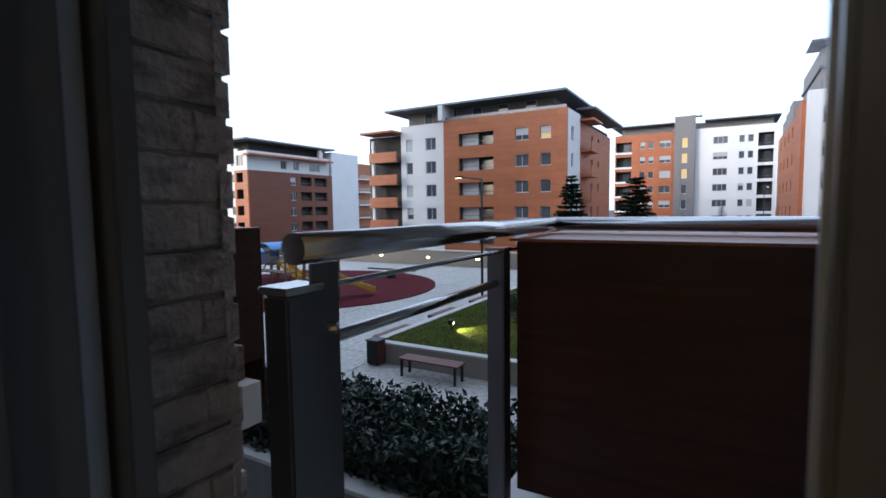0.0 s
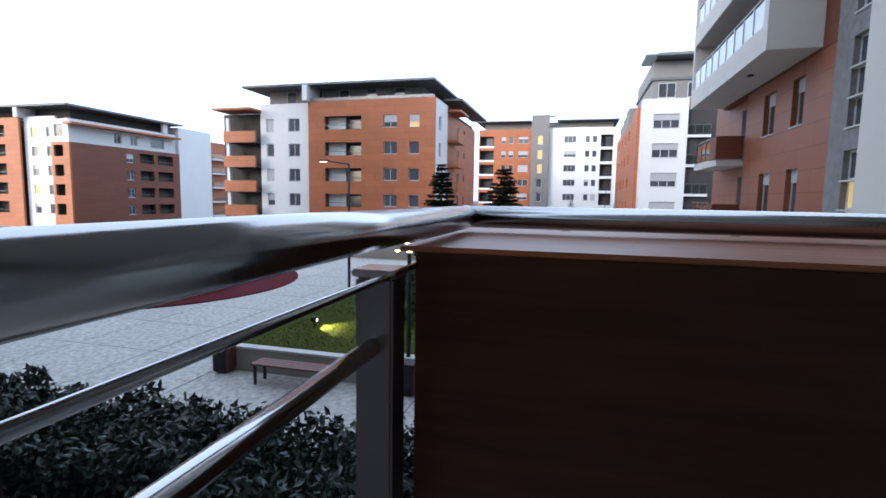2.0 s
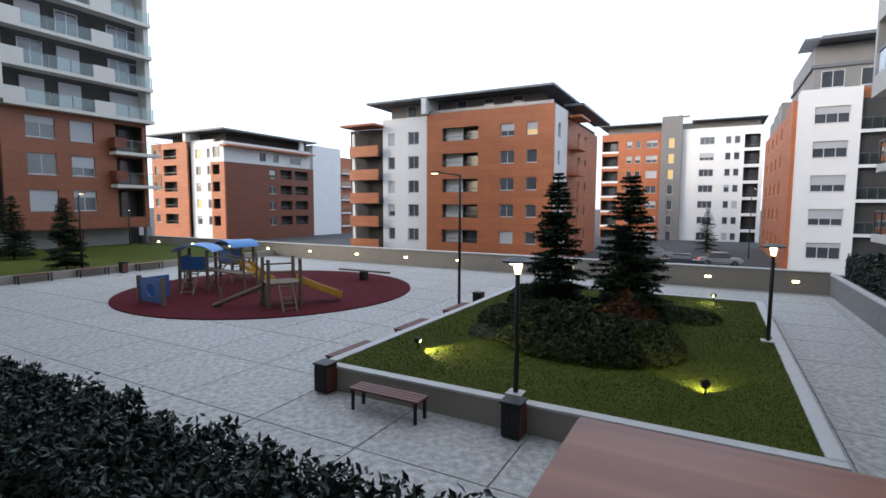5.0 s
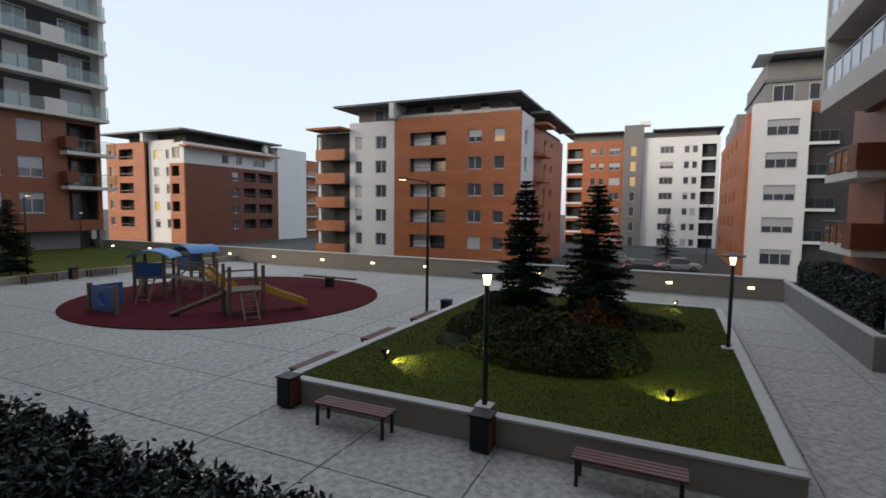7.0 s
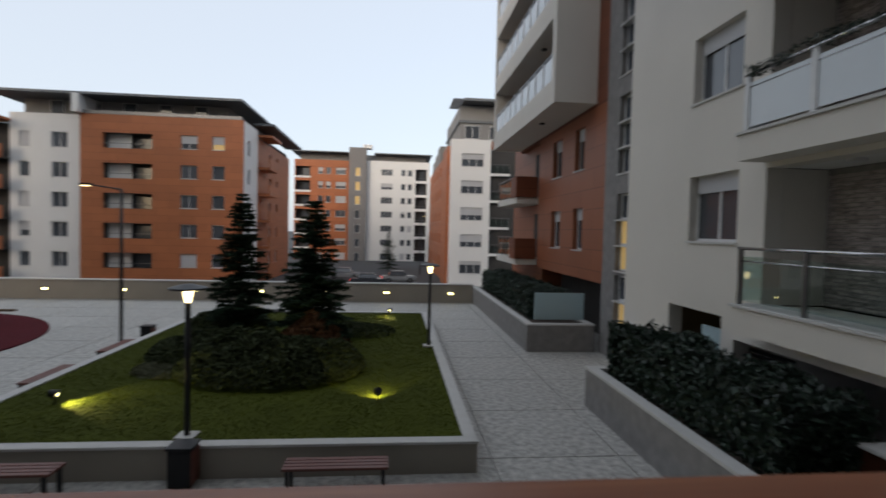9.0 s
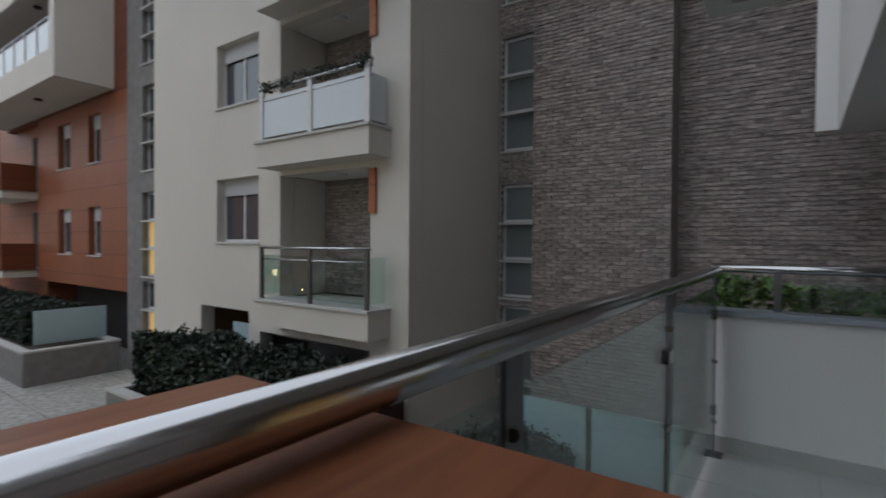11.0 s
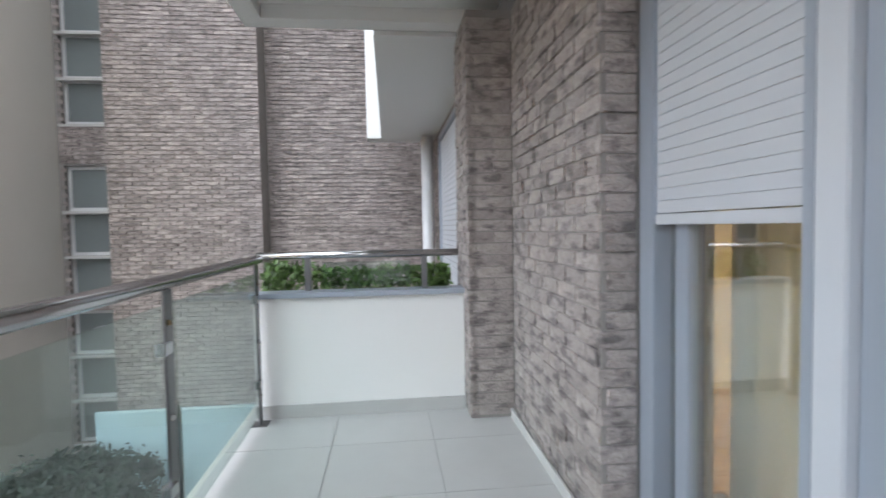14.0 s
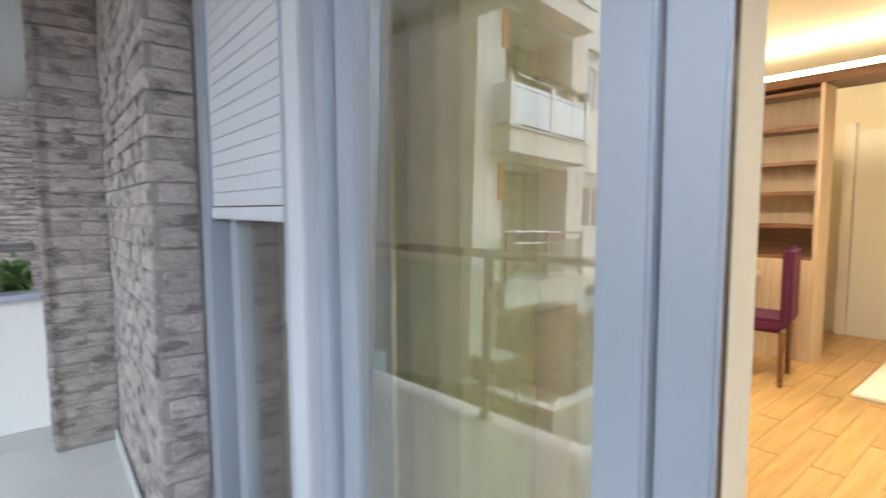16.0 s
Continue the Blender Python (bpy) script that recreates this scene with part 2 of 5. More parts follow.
M_SPOT = mat("yellow_lamp", (1.0, 0.85, 0.35), 0.4, emit=4.0)
M_BLUE = mat("blue_plastic", (0.02, 0.085, 0.26), 0.45, scale=3, vary=0.1, bump=0)
M_BLUE_ROOF = mat("light_blue_plastic", (0.07, 0.22, 0.5), 0.45, scale=3, vary=0.1, bump=0)
M_YELLOW = mat("yellow_plastic", (0.5, 0.28, 0.02), 0.4, scale=3, vary=0.1, bump=0)
M_TIMBER = streaked("weathered_timber", (0.1, 0.075, 0.05), (0.2, 0.15, 0.1), 0.8, 2)
M_ASPHALT = mat("asphalt", (0.055, 0.055, 0.056), 0.95, scale=0.4, vary=0.25, bump=0.3)
M_MORTAR = mat("grey_mortar", (0.27, 0.25, 0.235), 0.95, scale=8, vary=0.15, bump=0.4)
M_BRICK = per_piece(blotched(mat("grey_brown_brick", (0.37, 0.325, 0.305), 0.9, scale=16, vary=0.5, bump=1.0, fine=55, far=0.015), 8.0, 0.5, 2.4), 0.13)
M_BRICK_FAR = per_piece(blotched(mat("grey_brown_brick_joined", (0.35, 0.3, 0.28), 0.9, scale=10, vary=0.4, bump=1.0, fine=40, far=0.02), 7.0, 0.5, 5.0), 0.25, "island")
M_PARQUET = per_piece(streaked("honey_oak_floor", (0.42, 0.25, 0.09), (0.56, 0.36, 0.15), 0.3, 1), 0.08)
M_WALL_IN = mat("cream_wall_paint", (0.72, 0.66, 0.52), 0.85, scale=1, vary=0.03, bump=0.05)
M_WALNUT = streaked("walnut_veneer", (0.12, 0.055, 0.03), (0.24, 0.12, 0.065), 0.45, 0)
M_SHELF = streaked("pale_ash_veneer", (0.5, 0.38, 0.27), (0.62, 0.5, 0.38), 0.5, 2)
M_PURPLE = mat("plum_velvet", (0.09, 0.012, 0.05), 0.9, scale=6, vary=0.2, bump=0.1)
M_CURTAIN = mat("mustard_curtain", (0.78, 0.65, 0.33), 0.9, scale=4, vary=0.08, bump=0.1)
M_SHEER = mat("sheer_white_curtain", (0.78, 0.72, 0.68), 0.9, scale=4, vary=0.05, bump=0.05)


def cloth(name, color, through, open_weave):
    """Thin woven cloth: scatters on both sides and lets a part of the light straight through."""
    m = bpy.data.materials.new(name)
    m.use_nodes = True
    n, l = m.node_tree.nodes, m.node_tree.links
    n.remove(n["Principled BSDF"])
    df, tl, tr, a, b = [n.new("ShaderNode" + k) for k in ("BsdfDiffuse", "BsdfTranslucent", "BsdfTransparent", "MixShader", "MixShader")]
    no, mx, tc = n.new("ShaderNodeTexNoise"), n.new("ShaderNodeMix"), n.new("ShaderNodeTexCoord")
    no.inputs["Scale"].default_value = 9
    mx.data_type = "RGBA"
    mx.inputs[6].default_value, mx.inputs[7].default_value = (*[c * 0.92 for c in color], 1), (*color, 1)
    l.new(tc.outputs["Object"], no.inputs["Vector"]), l.new(no.outputs[0], mx.inputs[0])
    l.new(mx.outputs[2], df.inputs[0]), l.new(mx.outputs[2], tl.inputs[0])
    a.inputs[0].default_value, b.inputs[0].default_value = through, open_weave
    l.new(df.outputs[0], a.inputs[1]), l.new(tl.outputs[0], a.inputs[2])
    l.new(a.outputs[0], b.inputs[1]), l.new(tr.outputs[0], b.inputs[2]), l.new(b.outputs[0], n["Material Output"].inputs[0])
    return m


M_VOILE = cloth("cream_voile", (0.93, 0.89, 0.76), 0.35, 0.05)
# frame profiles darkened; their backlit shade is put into the colour
M_BACKLIT_FRAME = mat("backlit_frame_dark", (0.05, 0.054, 0.062), 0.3, scale=3, vary=0.1, bump=0.02)
M_GROUT = mat("pale_grout", (0.33, 0.325, 0.31), 0.9, scale=3, vary=0.1)
M_WHITE = mat("white_lacquer", (0.75, 0.73, 0.68), 0.35, scale=2, vary=0.03, bump=0)
M_LED = mat("warm_led", (1.0, 0.85, 0.6), 0.4, emit=2.2)


# ---------------------------------------------------------------- builders
def box(bm, x0, x1, y0, y1, z0, z1, bevel=0.0):
    r = bmesh.ops.create_cube(bm, size=1, matrix=Matrix.LocRotScale(((x0 + x1) / 2, (y0 + y1) / 2, (z0 + z1) / 2), None, (abs(x1 - x0), abs(y1 - y0), abs(z1 - z0))))
    if bevel:
        edges = {e for v in r["verts"] for e in v.link_edges}
        bmesh.ops.bevel(bm, geom=list(edges), offset=bevel, segments=2, affect="EDGES", clamp_overlap=True)
    return bm


def bbox(x0, x1, y0, y1, z0, z1, bevel=0.0):
    return box(bmesh.new(), x0, x1, y0, y1, z0, z1, bevel)


def rod(bm, a, b, r0, r1=None, seg=10):
    a, b = Vector(a), Vector(b)
    d = b - a
    m = Matrix.Translation((a + b) / 2) @ d.to_track_quat("Z", "Y").to_matrix().to_4x4()
    bmesh.ops.create_cone(bm, cap_ends=True, segments=seg, radius1=r0, radius2=r0 if r1 is None else r1, depth=d.length, matrix=m)
    return bm


def rods(*items):
    bm = bmesh.new()
    for it in items:
        rod(bm, *it)
    return bm


def ball(bm, c, r, sz=1.0):
    bmesh.ops.create_uvsphere(bm, u_segments=12, v_segments=8, radius=r, matrix=Matrix.LocRotScale(c, None, (1, 1, sz)))
    return bm


def link(name, bm, material, smooth=False):
    me = bpy.data.meshes.new(name)
    if smooth:
        for f in bm.faces:
            f.smooth = len(f.verts) == 4
    bm.to_mesh(me)
    bm.free()
    me.materials.append(material)
    return new(name, me)


def part(name, bm, material, parent, label="", smooth=False):
    ob = link(name, bm, material, smooth)
    ob.parent = parent
    ob.matrix_parent_inverse = Matrix.Translation(-parent.location) if parent.parent is None else Matrix()
    if label:
        tagged(ob, label)
    return ob


def thing(name, label, category, at=(0, 0, 0), group="", kind=""):
    ob = new(name)
    ob.location = at
    ob.empty_display_size = 0.1
    return tagged(ob, label, category, group, kind)


def solid(name, bm, material, label, category, group="", kind="", smooth=False):
    return tagged(link(name, bm, material, smooth), label, category, group, kind)


def cloud(name, verts, faces, material):
    me = bpy.data.meshes.new(name)
    me.from_pydata(verts, [], faces)
    me.materials.append(material)
    return new(name, me)


class Side:
    """One face of a building: u runs along it, d stands out of it."""

    def __init__(self, axis, plane, sign):
        self.axis, self.plane, self.sign = axis, plane, sign

    def box(self, bm, u0, u1, d0, d1, z0, z1):
        e0, e1 = sorted((self.plane + self.sign * d0, self.plane + self.sign * d1))
        if self.axis == "x":
            return box(bm, u0, u1, e0, e1, z0, z1)
        return box(bm, e0, e1, u0, u1, z0, z1)

    def bbox(self, *a):
        return self.box(bmesh.new(), *a)

    def wall(self, u0, u1, z0, z1, holes, depth=0.3):
        """A wall with openings right through it."""
        bm = bmesh.new()
        holes = [h for h in holes if h[0] < u1 and h[1] > u0]
        zs = sorted({z0, z1, *[z for h in holes for z in h[2:4] if z0 < z < z1]})
        us = sorted({u0, u1, *[u for h in holes for u in h[0:2] if u0 < u < u1]})
        for a, b in zip(zs, zs[1:]):
            for c, d in zip(us, us[1:]):
                m, n = (c + d) / 2, (a + b) / 2
                if not any(h[0] < m < h[1] and h[2] < n < h[3] for h in holes):
                    self.box(bm, c, d, -depth, 0, a, b)
        bmesh.ops.remove_doubles(bm, verts=bm.verts, dist=0.0005)
        return bm


def window(parent, side, u0, u1, z0, z1, panes=2, blind=0.0, lit=False, deep=0.16, frame_mat=None, name="window", pane=None):
    """Frame with mullions, panes, sill and, where it is let down, a roller blind."""
    w = 0.06
    step = (u1 - u0) / panes
    lights = [(u0 + k * step + (w if k == 0 else w / 2), u0 + (k + 1) * step - (w if k == panes - 1 else w / 2), z0 + w, z1 - w) for k in range(panes)]
    bm = Side(side.axis, side.plane - side.sign * deep, side.sign).wall(u0, u1, z0, z1, lights, 0.06)
    fr = part(name, bm, frame_mat or M_FRAME, parent)
    for k in range(panes):
        part("pane", side.bbox(u0 + k * step + w / 2, u0 + (k + 1) * step - w / 2, -deep - 0.045, -deep - 0.025, z0 + w, z1 - w), M_PANE_LIT if lit else pane or M_PANE, fr)
    part("sill", side.bbox(u0 - 0.04, u1 + 0.04, -deep, 0.04, z0 - 0.05, z0 - 0.004), M_CAP, fr)
    if blind > 0:
        bm = bmesh.new()
        n = 1
        h = (z1 - z0 - 0.01) * blind / n
        for k in range(n):
            side.box(bm, u0 + 0.02, u1 - 0.02, -deep + 0.012, -deep + 0.03, z1 - (k + 1) * h + 0.012, z1 - k * h)
        part("roller_shutter", bm, M_BLIND, fr)
    return fr


def loggia(parent, side, u0, u1, z0, z1, deep=1.4, clad=None, rail=True):
    """A recessed balcony: lined niche, glazed door, parapet rail."""
    bm = bmesh.new()
    side.box(bm, u0, u1, -deep - 0.1, -deep, z0, z1)
    side.box(bm, u0 - 0.1, u0, -deep, -0.3, z0, z1)
    side.box(bm, u1, u1 + 0.1, -deep, -0.3, z0, z1)
    side.box(bm, u0, u1, -deep, -0.02, z0 - 0.1, z0)
    side.box(bm, u0, u1, -deep, -0.3, z1, z1 + 0.1)
    # lining defaults to near-black, painting the shade inside
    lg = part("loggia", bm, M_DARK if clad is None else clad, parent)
    m = (u0 + u1) / 2
    part("balcony_door", side.bbox(m - 0.2, u1 - 0.4, -deep, -deep + 0.05, z0, z1 - 0.25), M_PANE, lg)
    if rail:
        part("handrail", side.bbox(u0, u1, -0.09, -0.04, z0 + 0.45, z0 + 0.5), M_STEEL_POST, lg)
    return lg


def balcony(parent, side, u0, u1, z, out, slab_mat, front="glass", end_panel=None, posts=4):
    """Projecting slab with posts, handrail and panels."""
    sl = part("balcony", side.bbox(u0, u1, 0, out, z - 0.28, z), slab_mat, parent)
    if front == "solid":
        part("parapet", side.bbox(u0, u1, out - 0.12, out, z, z + 1.0), end_panel, sl)
        return sl
    for k in range(posts):
        u = u0 + 0.06 + (u1 - u0 - 0.12) * k / (posts - 1)
        part("post", side.bbox(u - 0.02, u + 0.02, out - 0.09, out - 0.05, z, z + 1.02), M_STEEL_POST, sl)
        if k:
            v = u0 + 0.06 + (u1 - u0 - 0.12) * (k - 1) / (posts - 1)
            part("glass_panel", side.bbox(v + 0.04, u - 0.04, out - 0.076, out - 0.064, z + 0.08, z + 0.9), M_FROST if front == "frost" else M_GLASS, sl)
    part("handrail", side.bbox(u0, u1, out - 0.095, out - 0.045, z + 1.02, z + 1.07), M_STEEL_POST, sl)
    if end_panel:
        part("end_panel", side.bbox(u0 - 0.02, u0 + 0.5, out - 0.04, out + 0.03, z - 0.05, z + 1.0), end_panel, sl)
    return sl


# ---------------------------------------------------------------- ground
solid("ground", bbox(-900, 900, -600, 1200, -5.4, -5.1), M_ASPHALT, "dark asphalt ground and street reaching the horizon", "ground", kind="structure")
pavement = solid("pavement", bbox(-64, 12, -1.6, 28.9, -5.12, G - 0.03), M_JOINT, "pale stamped concrete courtyard paving with joints", "paving", kind="structure")
solid("wall_boundary", bbox(-60, 5.0, 28.6, 28.9, G - 0.03, G + 1.0), M_CONC, "low beige concrete courtyard wall with small lights", "wall", kind="structure")
solid("trim_wall_cap", bbox(-60.05, 5.05, 28.54, 28.96, G + 1.003, G + 1.06), M_CAP, "pale concrete cap on the courtyard wall", "wall cap", kind="structure")

# playground surface
bm = bmesh.new()
bmesh.ops.create_cone(bm, cap_ends=True, segments=96, radius1=6.6, radius2=6.6, depth=0.06, matrix=Matrix.Translation((-18.4, 16.9, G + 0.02)))
solid("play_surface", bm, M_RUBBER, "dark red rubber safety surface, round, flush in the paving", "play surface", kind="structure")

# raised lawn with its kerb walls
LX0, LX1, LY0, LY1 = -7.45, 1.84, 8.07, 21.6
solid("lawn_bed", bbox(LX0 + 0.2, LX1 - 0.2, LY0 + 0.2, LY1 - 0.2, G - 0.05, LAWN - 0.03), M_GRASS, "green mown lawn in a raised bed", "lawn", kind="structure")
kerb = thing("lawn_kerb_wall", "low beige concrete wall with pale cap around the lawn", "low wall", (LX0, LY0, G - 0.03), kind="structure")
for x0, x1, y0, y1 in ((LX0, LX1, LY0, LY0 + 0.2), (LX0, LX1, LY1 - 0.2, LY1), (LX0, LX0 + 0.2, LY0 + 0.2, LY1 - 0.2), (LX1 - 0.2, LX1, LY0 + 0.2, LY1 - 0.2)):
    part("wall", bbox(x0, x1, y0, y1, G - 0.05, LAWN - 0.05), M_CONC, kerb)
    part("cap", bbox(x0 - 0.02, x1 + 0.02, y0 - 0.02, y1 + 0.02, LAWN - 0.047, LAWN, 0.008), M_CAP, kerb)

# far lawn by the tower
solid("far_lawn", bbox(-60, -31, 7, 28.5, G - 0.05, G + 0.3), M_GRASS, "strip of green lawn by the tower", "lawn", kind="structure")
solid("far_lawn_wall", bbox(-30.98, -30.7, 7, 28.5, G - 0.05, G + 0.42), M_CONC, "low concrete wall beside the far lawn", "low wall", kind="structure")


# ---------------------------------------------------------------- buildings
def cell(rnd, p=0.35):
    return rnd.choice((0, 0, 0, 0.35, 0.6, 1.0)) if rnd.random() < p else 0


def main_building():
    rnd = random.Random(3)
    b = thing("apartment_building", "five-storey apartment block in orange-brown cladding and white render", "building", (-25, 60, -5.1))
    f, ST = Side("x", 52, -1), 2.95
    tops = [10.25 - ST * k for k in range(5)]             # window heads
    # red front block
    holes = []
    for k, z in enumerate(tops):
        holes += [(-28.2, -23.6, z - 1.5, z), (-20.9, -19.3, z - 1.35, z), (-17.9, -16.7, z - 1.35, z)]
    part("wall", f.wall(-30.28, -14.9, -5.1, 12.0, holes), M_HPL, b, "orange-brown panel cladding")
    for k, z in enumerate(tops):
        loggia(b, f, -28.2, -23.6, z - 1.5, z, 1.6)
        part("inner_wall", f.bbox(-28.2, -26.0, -1.2, -1.0, z - 1.5, z), M_RENDER_WHITE, b)
        window(b, f, -20.9, -19.3, z - 1.35, z, 2, cell(rnd))
        window(b, f, -17.9, -16.7, z - 1.35, z, 1, cell(rnd), lit=(k == 0))
    # white front, set back
    g = Side("x", 52.8, -1)
    holes = []
    for k, z in enumerate(tops):
        holes += [(-33.4, -31.9, z - 1.5, z), (-36.4, -35.4, z - 1.5, z)]
    part("wall", g.wall(-37.2, -30.28, -5.1, 12.0, holes), M_RENDER_WHITE, b, "white rendered wall")
    for z in tops:
        window(b, g, -33.4, -31.9, z - 1.5, z, 2, cell(rnd, 0.6))
        window(b, g, -36.4, -35.4, z - 1.5, z, 1, cell(rnd, 0.6))
    # loggia bay at the far end
    e = Side("x", 51.6, -1)
    for k in range(5):
        z = 7.6 - ST * k
        part("parapet", e.bbox(-41.6, -37.2, -0.25, 0, z - 0.2, z + 1.15), M_HPL, b)
        # slabs and core wall in near-black, standing in for shade between parapets
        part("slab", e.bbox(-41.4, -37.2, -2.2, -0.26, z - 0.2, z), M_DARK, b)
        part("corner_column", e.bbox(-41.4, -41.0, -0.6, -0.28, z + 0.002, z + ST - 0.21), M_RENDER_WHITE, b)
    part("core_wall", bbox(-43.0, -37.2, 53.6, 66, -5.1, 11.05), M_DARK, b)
    window(b, Side("x", 53.6, -1), -40.2, -38.4, 8.0, 10.2, 2)
    part("canopy", bbox(-42.3, -37.1, 50.6, 53.8, 11.1, 11.35), M_HPL, b)
    # right flank
    s = Side("y", -14.9, 1)
    holes = [(53.6, 54.6, z - 1.5, z) for z in tops] + [(62.5, 63.6, z - 1.5, z) for z in tops] + [(66, 67, z - 1.5, z) for z in tops]
    part("wall", s.wall(52.3, 57.4, -5.1, 12, holes), M_RENDER_WHITE, b)
    part("wall", s.wall(57.4, 74, -5.1, 11.2, holes), M_HPL, b)
    for z in tops:
        window(b, s, 53.6, 54.6, z - 1.5, z, 1)
        window(b, s, 62.5, 63.6, z - 1.5, z, 1)
        window(b, s, 66, 67, z - 1.5, z, 1)
        balcony(b, s, 57.6, 61.4, z - 2.2, 1.3, M_HPL, "solid", M_HPL)
    part("canopy", s.bbox(57.3, 61.8, 0, 1.6, 11.3, 11.55), M_HPL, b)
    # body, attic and roof
    part("core", bbox(-37.1, -15.3, 54.6, 74, -5.1, 11.8), M_DARK, b)
    part("attic", bbox(-37, -17.2, 54.5, 72, 11.8, 13.74), M_RENDER_GREY, b)
    at = Side("x", 54.5, -1)
    for k in range(5):
        window(b, at, -34.5 + k * 3.5, -33.2 + k * 3.5, 12.3, 13.7, 1, deep=-0.08)
    r = part("roof", bbox(-38.8, -14.9, 51.5, 74, 13.75, 13.98), M_ROOF, b, "grey flat roof slab with wide overhang")
    part("roof_fin", bbox(-30.6, -30.0, 51.2, 54.4, 12.0, 13.74), M_RENDER_WHITE, b)
    part("roof_slab", bbox(-15.4, -13.2, 57.5, 74, 12.6, 12.85), M_ROOF, b)
    for x in (-38, -24):
        part("chimney", bbox(x, x + 1.1, 60, 61, 13.98, 14.8), M_RENDER_WHITE, r)
    part("terrace_rail", bbox(-30.2, -15.0, 52.0, 52.06, 12.02, 12.35), M_STEEL_POST, b)


def left_building():
    rnd = random.Random(5)
    b = thing("apartment_building", "long apartment block in orange cladding and white render with dark attic", "building", (-80, 70, -5.1))
    f, ST = Side("x", 57.6, -1), 2.95
    tops = [9.0 - ST * k for k in range(5)]
    # orange balconied corner
    holes = [(-90.0, -86.2, z + 0.5, z + 2.3) for z in tops] + [(-92.8, -91.6, z + 0.7, z + 2.2) for z in tops]
    part("wall", f.wall(-93.6, -83.2, -5.1, 12.4, holes), M_HPL, b)
    for z in tops:
        loggia(b, f, -90, -86.2, z + 0.5, z + 2.3)
        window(b, f, -92.8, -91.6, z + 0.7, z + 2.2, 1, cell(rnd))
    g = Side("x", 58.4, -1)
    holes = [(-81.9, -80.6, z + 0.5, z + 2.0) for z in tops] + [(-78.8, -77.6, z + 0.5, z + 2.0) for z in tops]
    part("wall", g.wall(-83.2, -76.9, -5.1, 12.6, holes), M_RENDER_WHITE, b)
    for z in tops:
        window(b, g, -81.9, -80.6, z + 0.5, z + 2.0, 1, cell(rnd), lit=rnd.random() < 0.15)
        window(b, g, -78.8, -77.6, z + 0.5, z + 2.0, 1, cell(rnd))
    holes = [(-76.4, -74.6, z + 0.4, z + 2.1) for z in tops]
    part("wall", f.wall(-76.9, -73.4, -5.1, 8.6, [h for h in holes if h[3] < 8.6]), M_HPL, b)
    for z in tops[1:]:
        loggia(b, f, -76.4, -74.6, z + 0.4, z + 2.1, rail=False)
    part("wall", f.wall(-76.9, -73.4, 8.6, 12.0, [(-76.2, -74.4, 9.4, 11.2)]), M_RENDER_WHITE, b)
    window(b, f, -76.2, -74.4, 9.4, 11.2, 2)
    s = Side("y", -73.4, 1)
    holes = []
    for z in tops[1:]:
        holes += [(67.5, 69.0, z + 0.2, z + 1.7), (70.2, 73.2, z + 0.2, z + 1.9), (74.0, 77.6, z + 0.2, z + 1.9)]
    # darker copy of the orange cladding paints this flank's shade
    part("wall", s.wall(57.9, 79.2, -5.1, 8.6, holes), M_HPL_DARK, b, "brown cladding with its shade put into the colour")
    for z in tops[1:]:
        window(b, s, 67.5, 69.0, z + 0.2, z + 1.7, 2, cell(rnd))
        loggia(b, s, 70.2, 73.2, z + 0.2, z + 1.9)
        loggia(b, s, 74.0, 77.6, z + 0.2, z + 1.9)
    sr = Side("y", -74.2, 1)
    holes = [(66, 67.4, 9.3, 10.9), (69.2, 70.6, 9.3, 10.9), (73.4, 76.4, 9.3, 10.9)]
    part("wall", sr.wall(58, 79.2, 8.6, 12.2, holes), M_RENDER_WHITE, b)
    for h in holes:
        window(b, sr, *h, 2)
    part("canopy", bbox(-74.0, -72.2, 57.2, 78.5, 11.2, 11.5), M_HPL, b)
    part("wall", bbox(-84, -73.5, 79.25, 88, -5.1, 13.6), M_RENDER_WHITE, b)
    ss = Side("y", -73.5, 1)
    for k in range(5):
        balcony(b, Side("y", -74.5, 1), 88.1, 93.5, 8.5 - 2.95 * k, 1.4, M_RENDER_WHITE)
    part("wall", bbox(-84, -74.5, 88.1, 94, -5.1, 12), M_HPL, b)
    part("core", bbox(-93, -74.5, 60, 79, -5.1, 12), M_DARK, b)
    part("attic", bbox(-91, -76, 60.2, 80, 12.2, 13.9), M_DARK, b)
    part("roof", bbox(-94.5, -73.0, 57.0, 80, 13.9, 14.2), M_ROOF, b, "grey flat roof slab with overhang")
    part("roof_fin", bbox(-83.6, -82.9, 57.2, 60, 12.4, 13.88), M_RENDER_WHITE, b)
    part("roof_fin", bbox(-74.4, -73.8, 76, 77, 12.2, 13.88), M_RENDER_WHITE, b)
    for y in (62, 70):
        part("chimney", bbox(-80, -79, y, y + 1, 14.2, 15.0), M_RENDER_GREY, b)


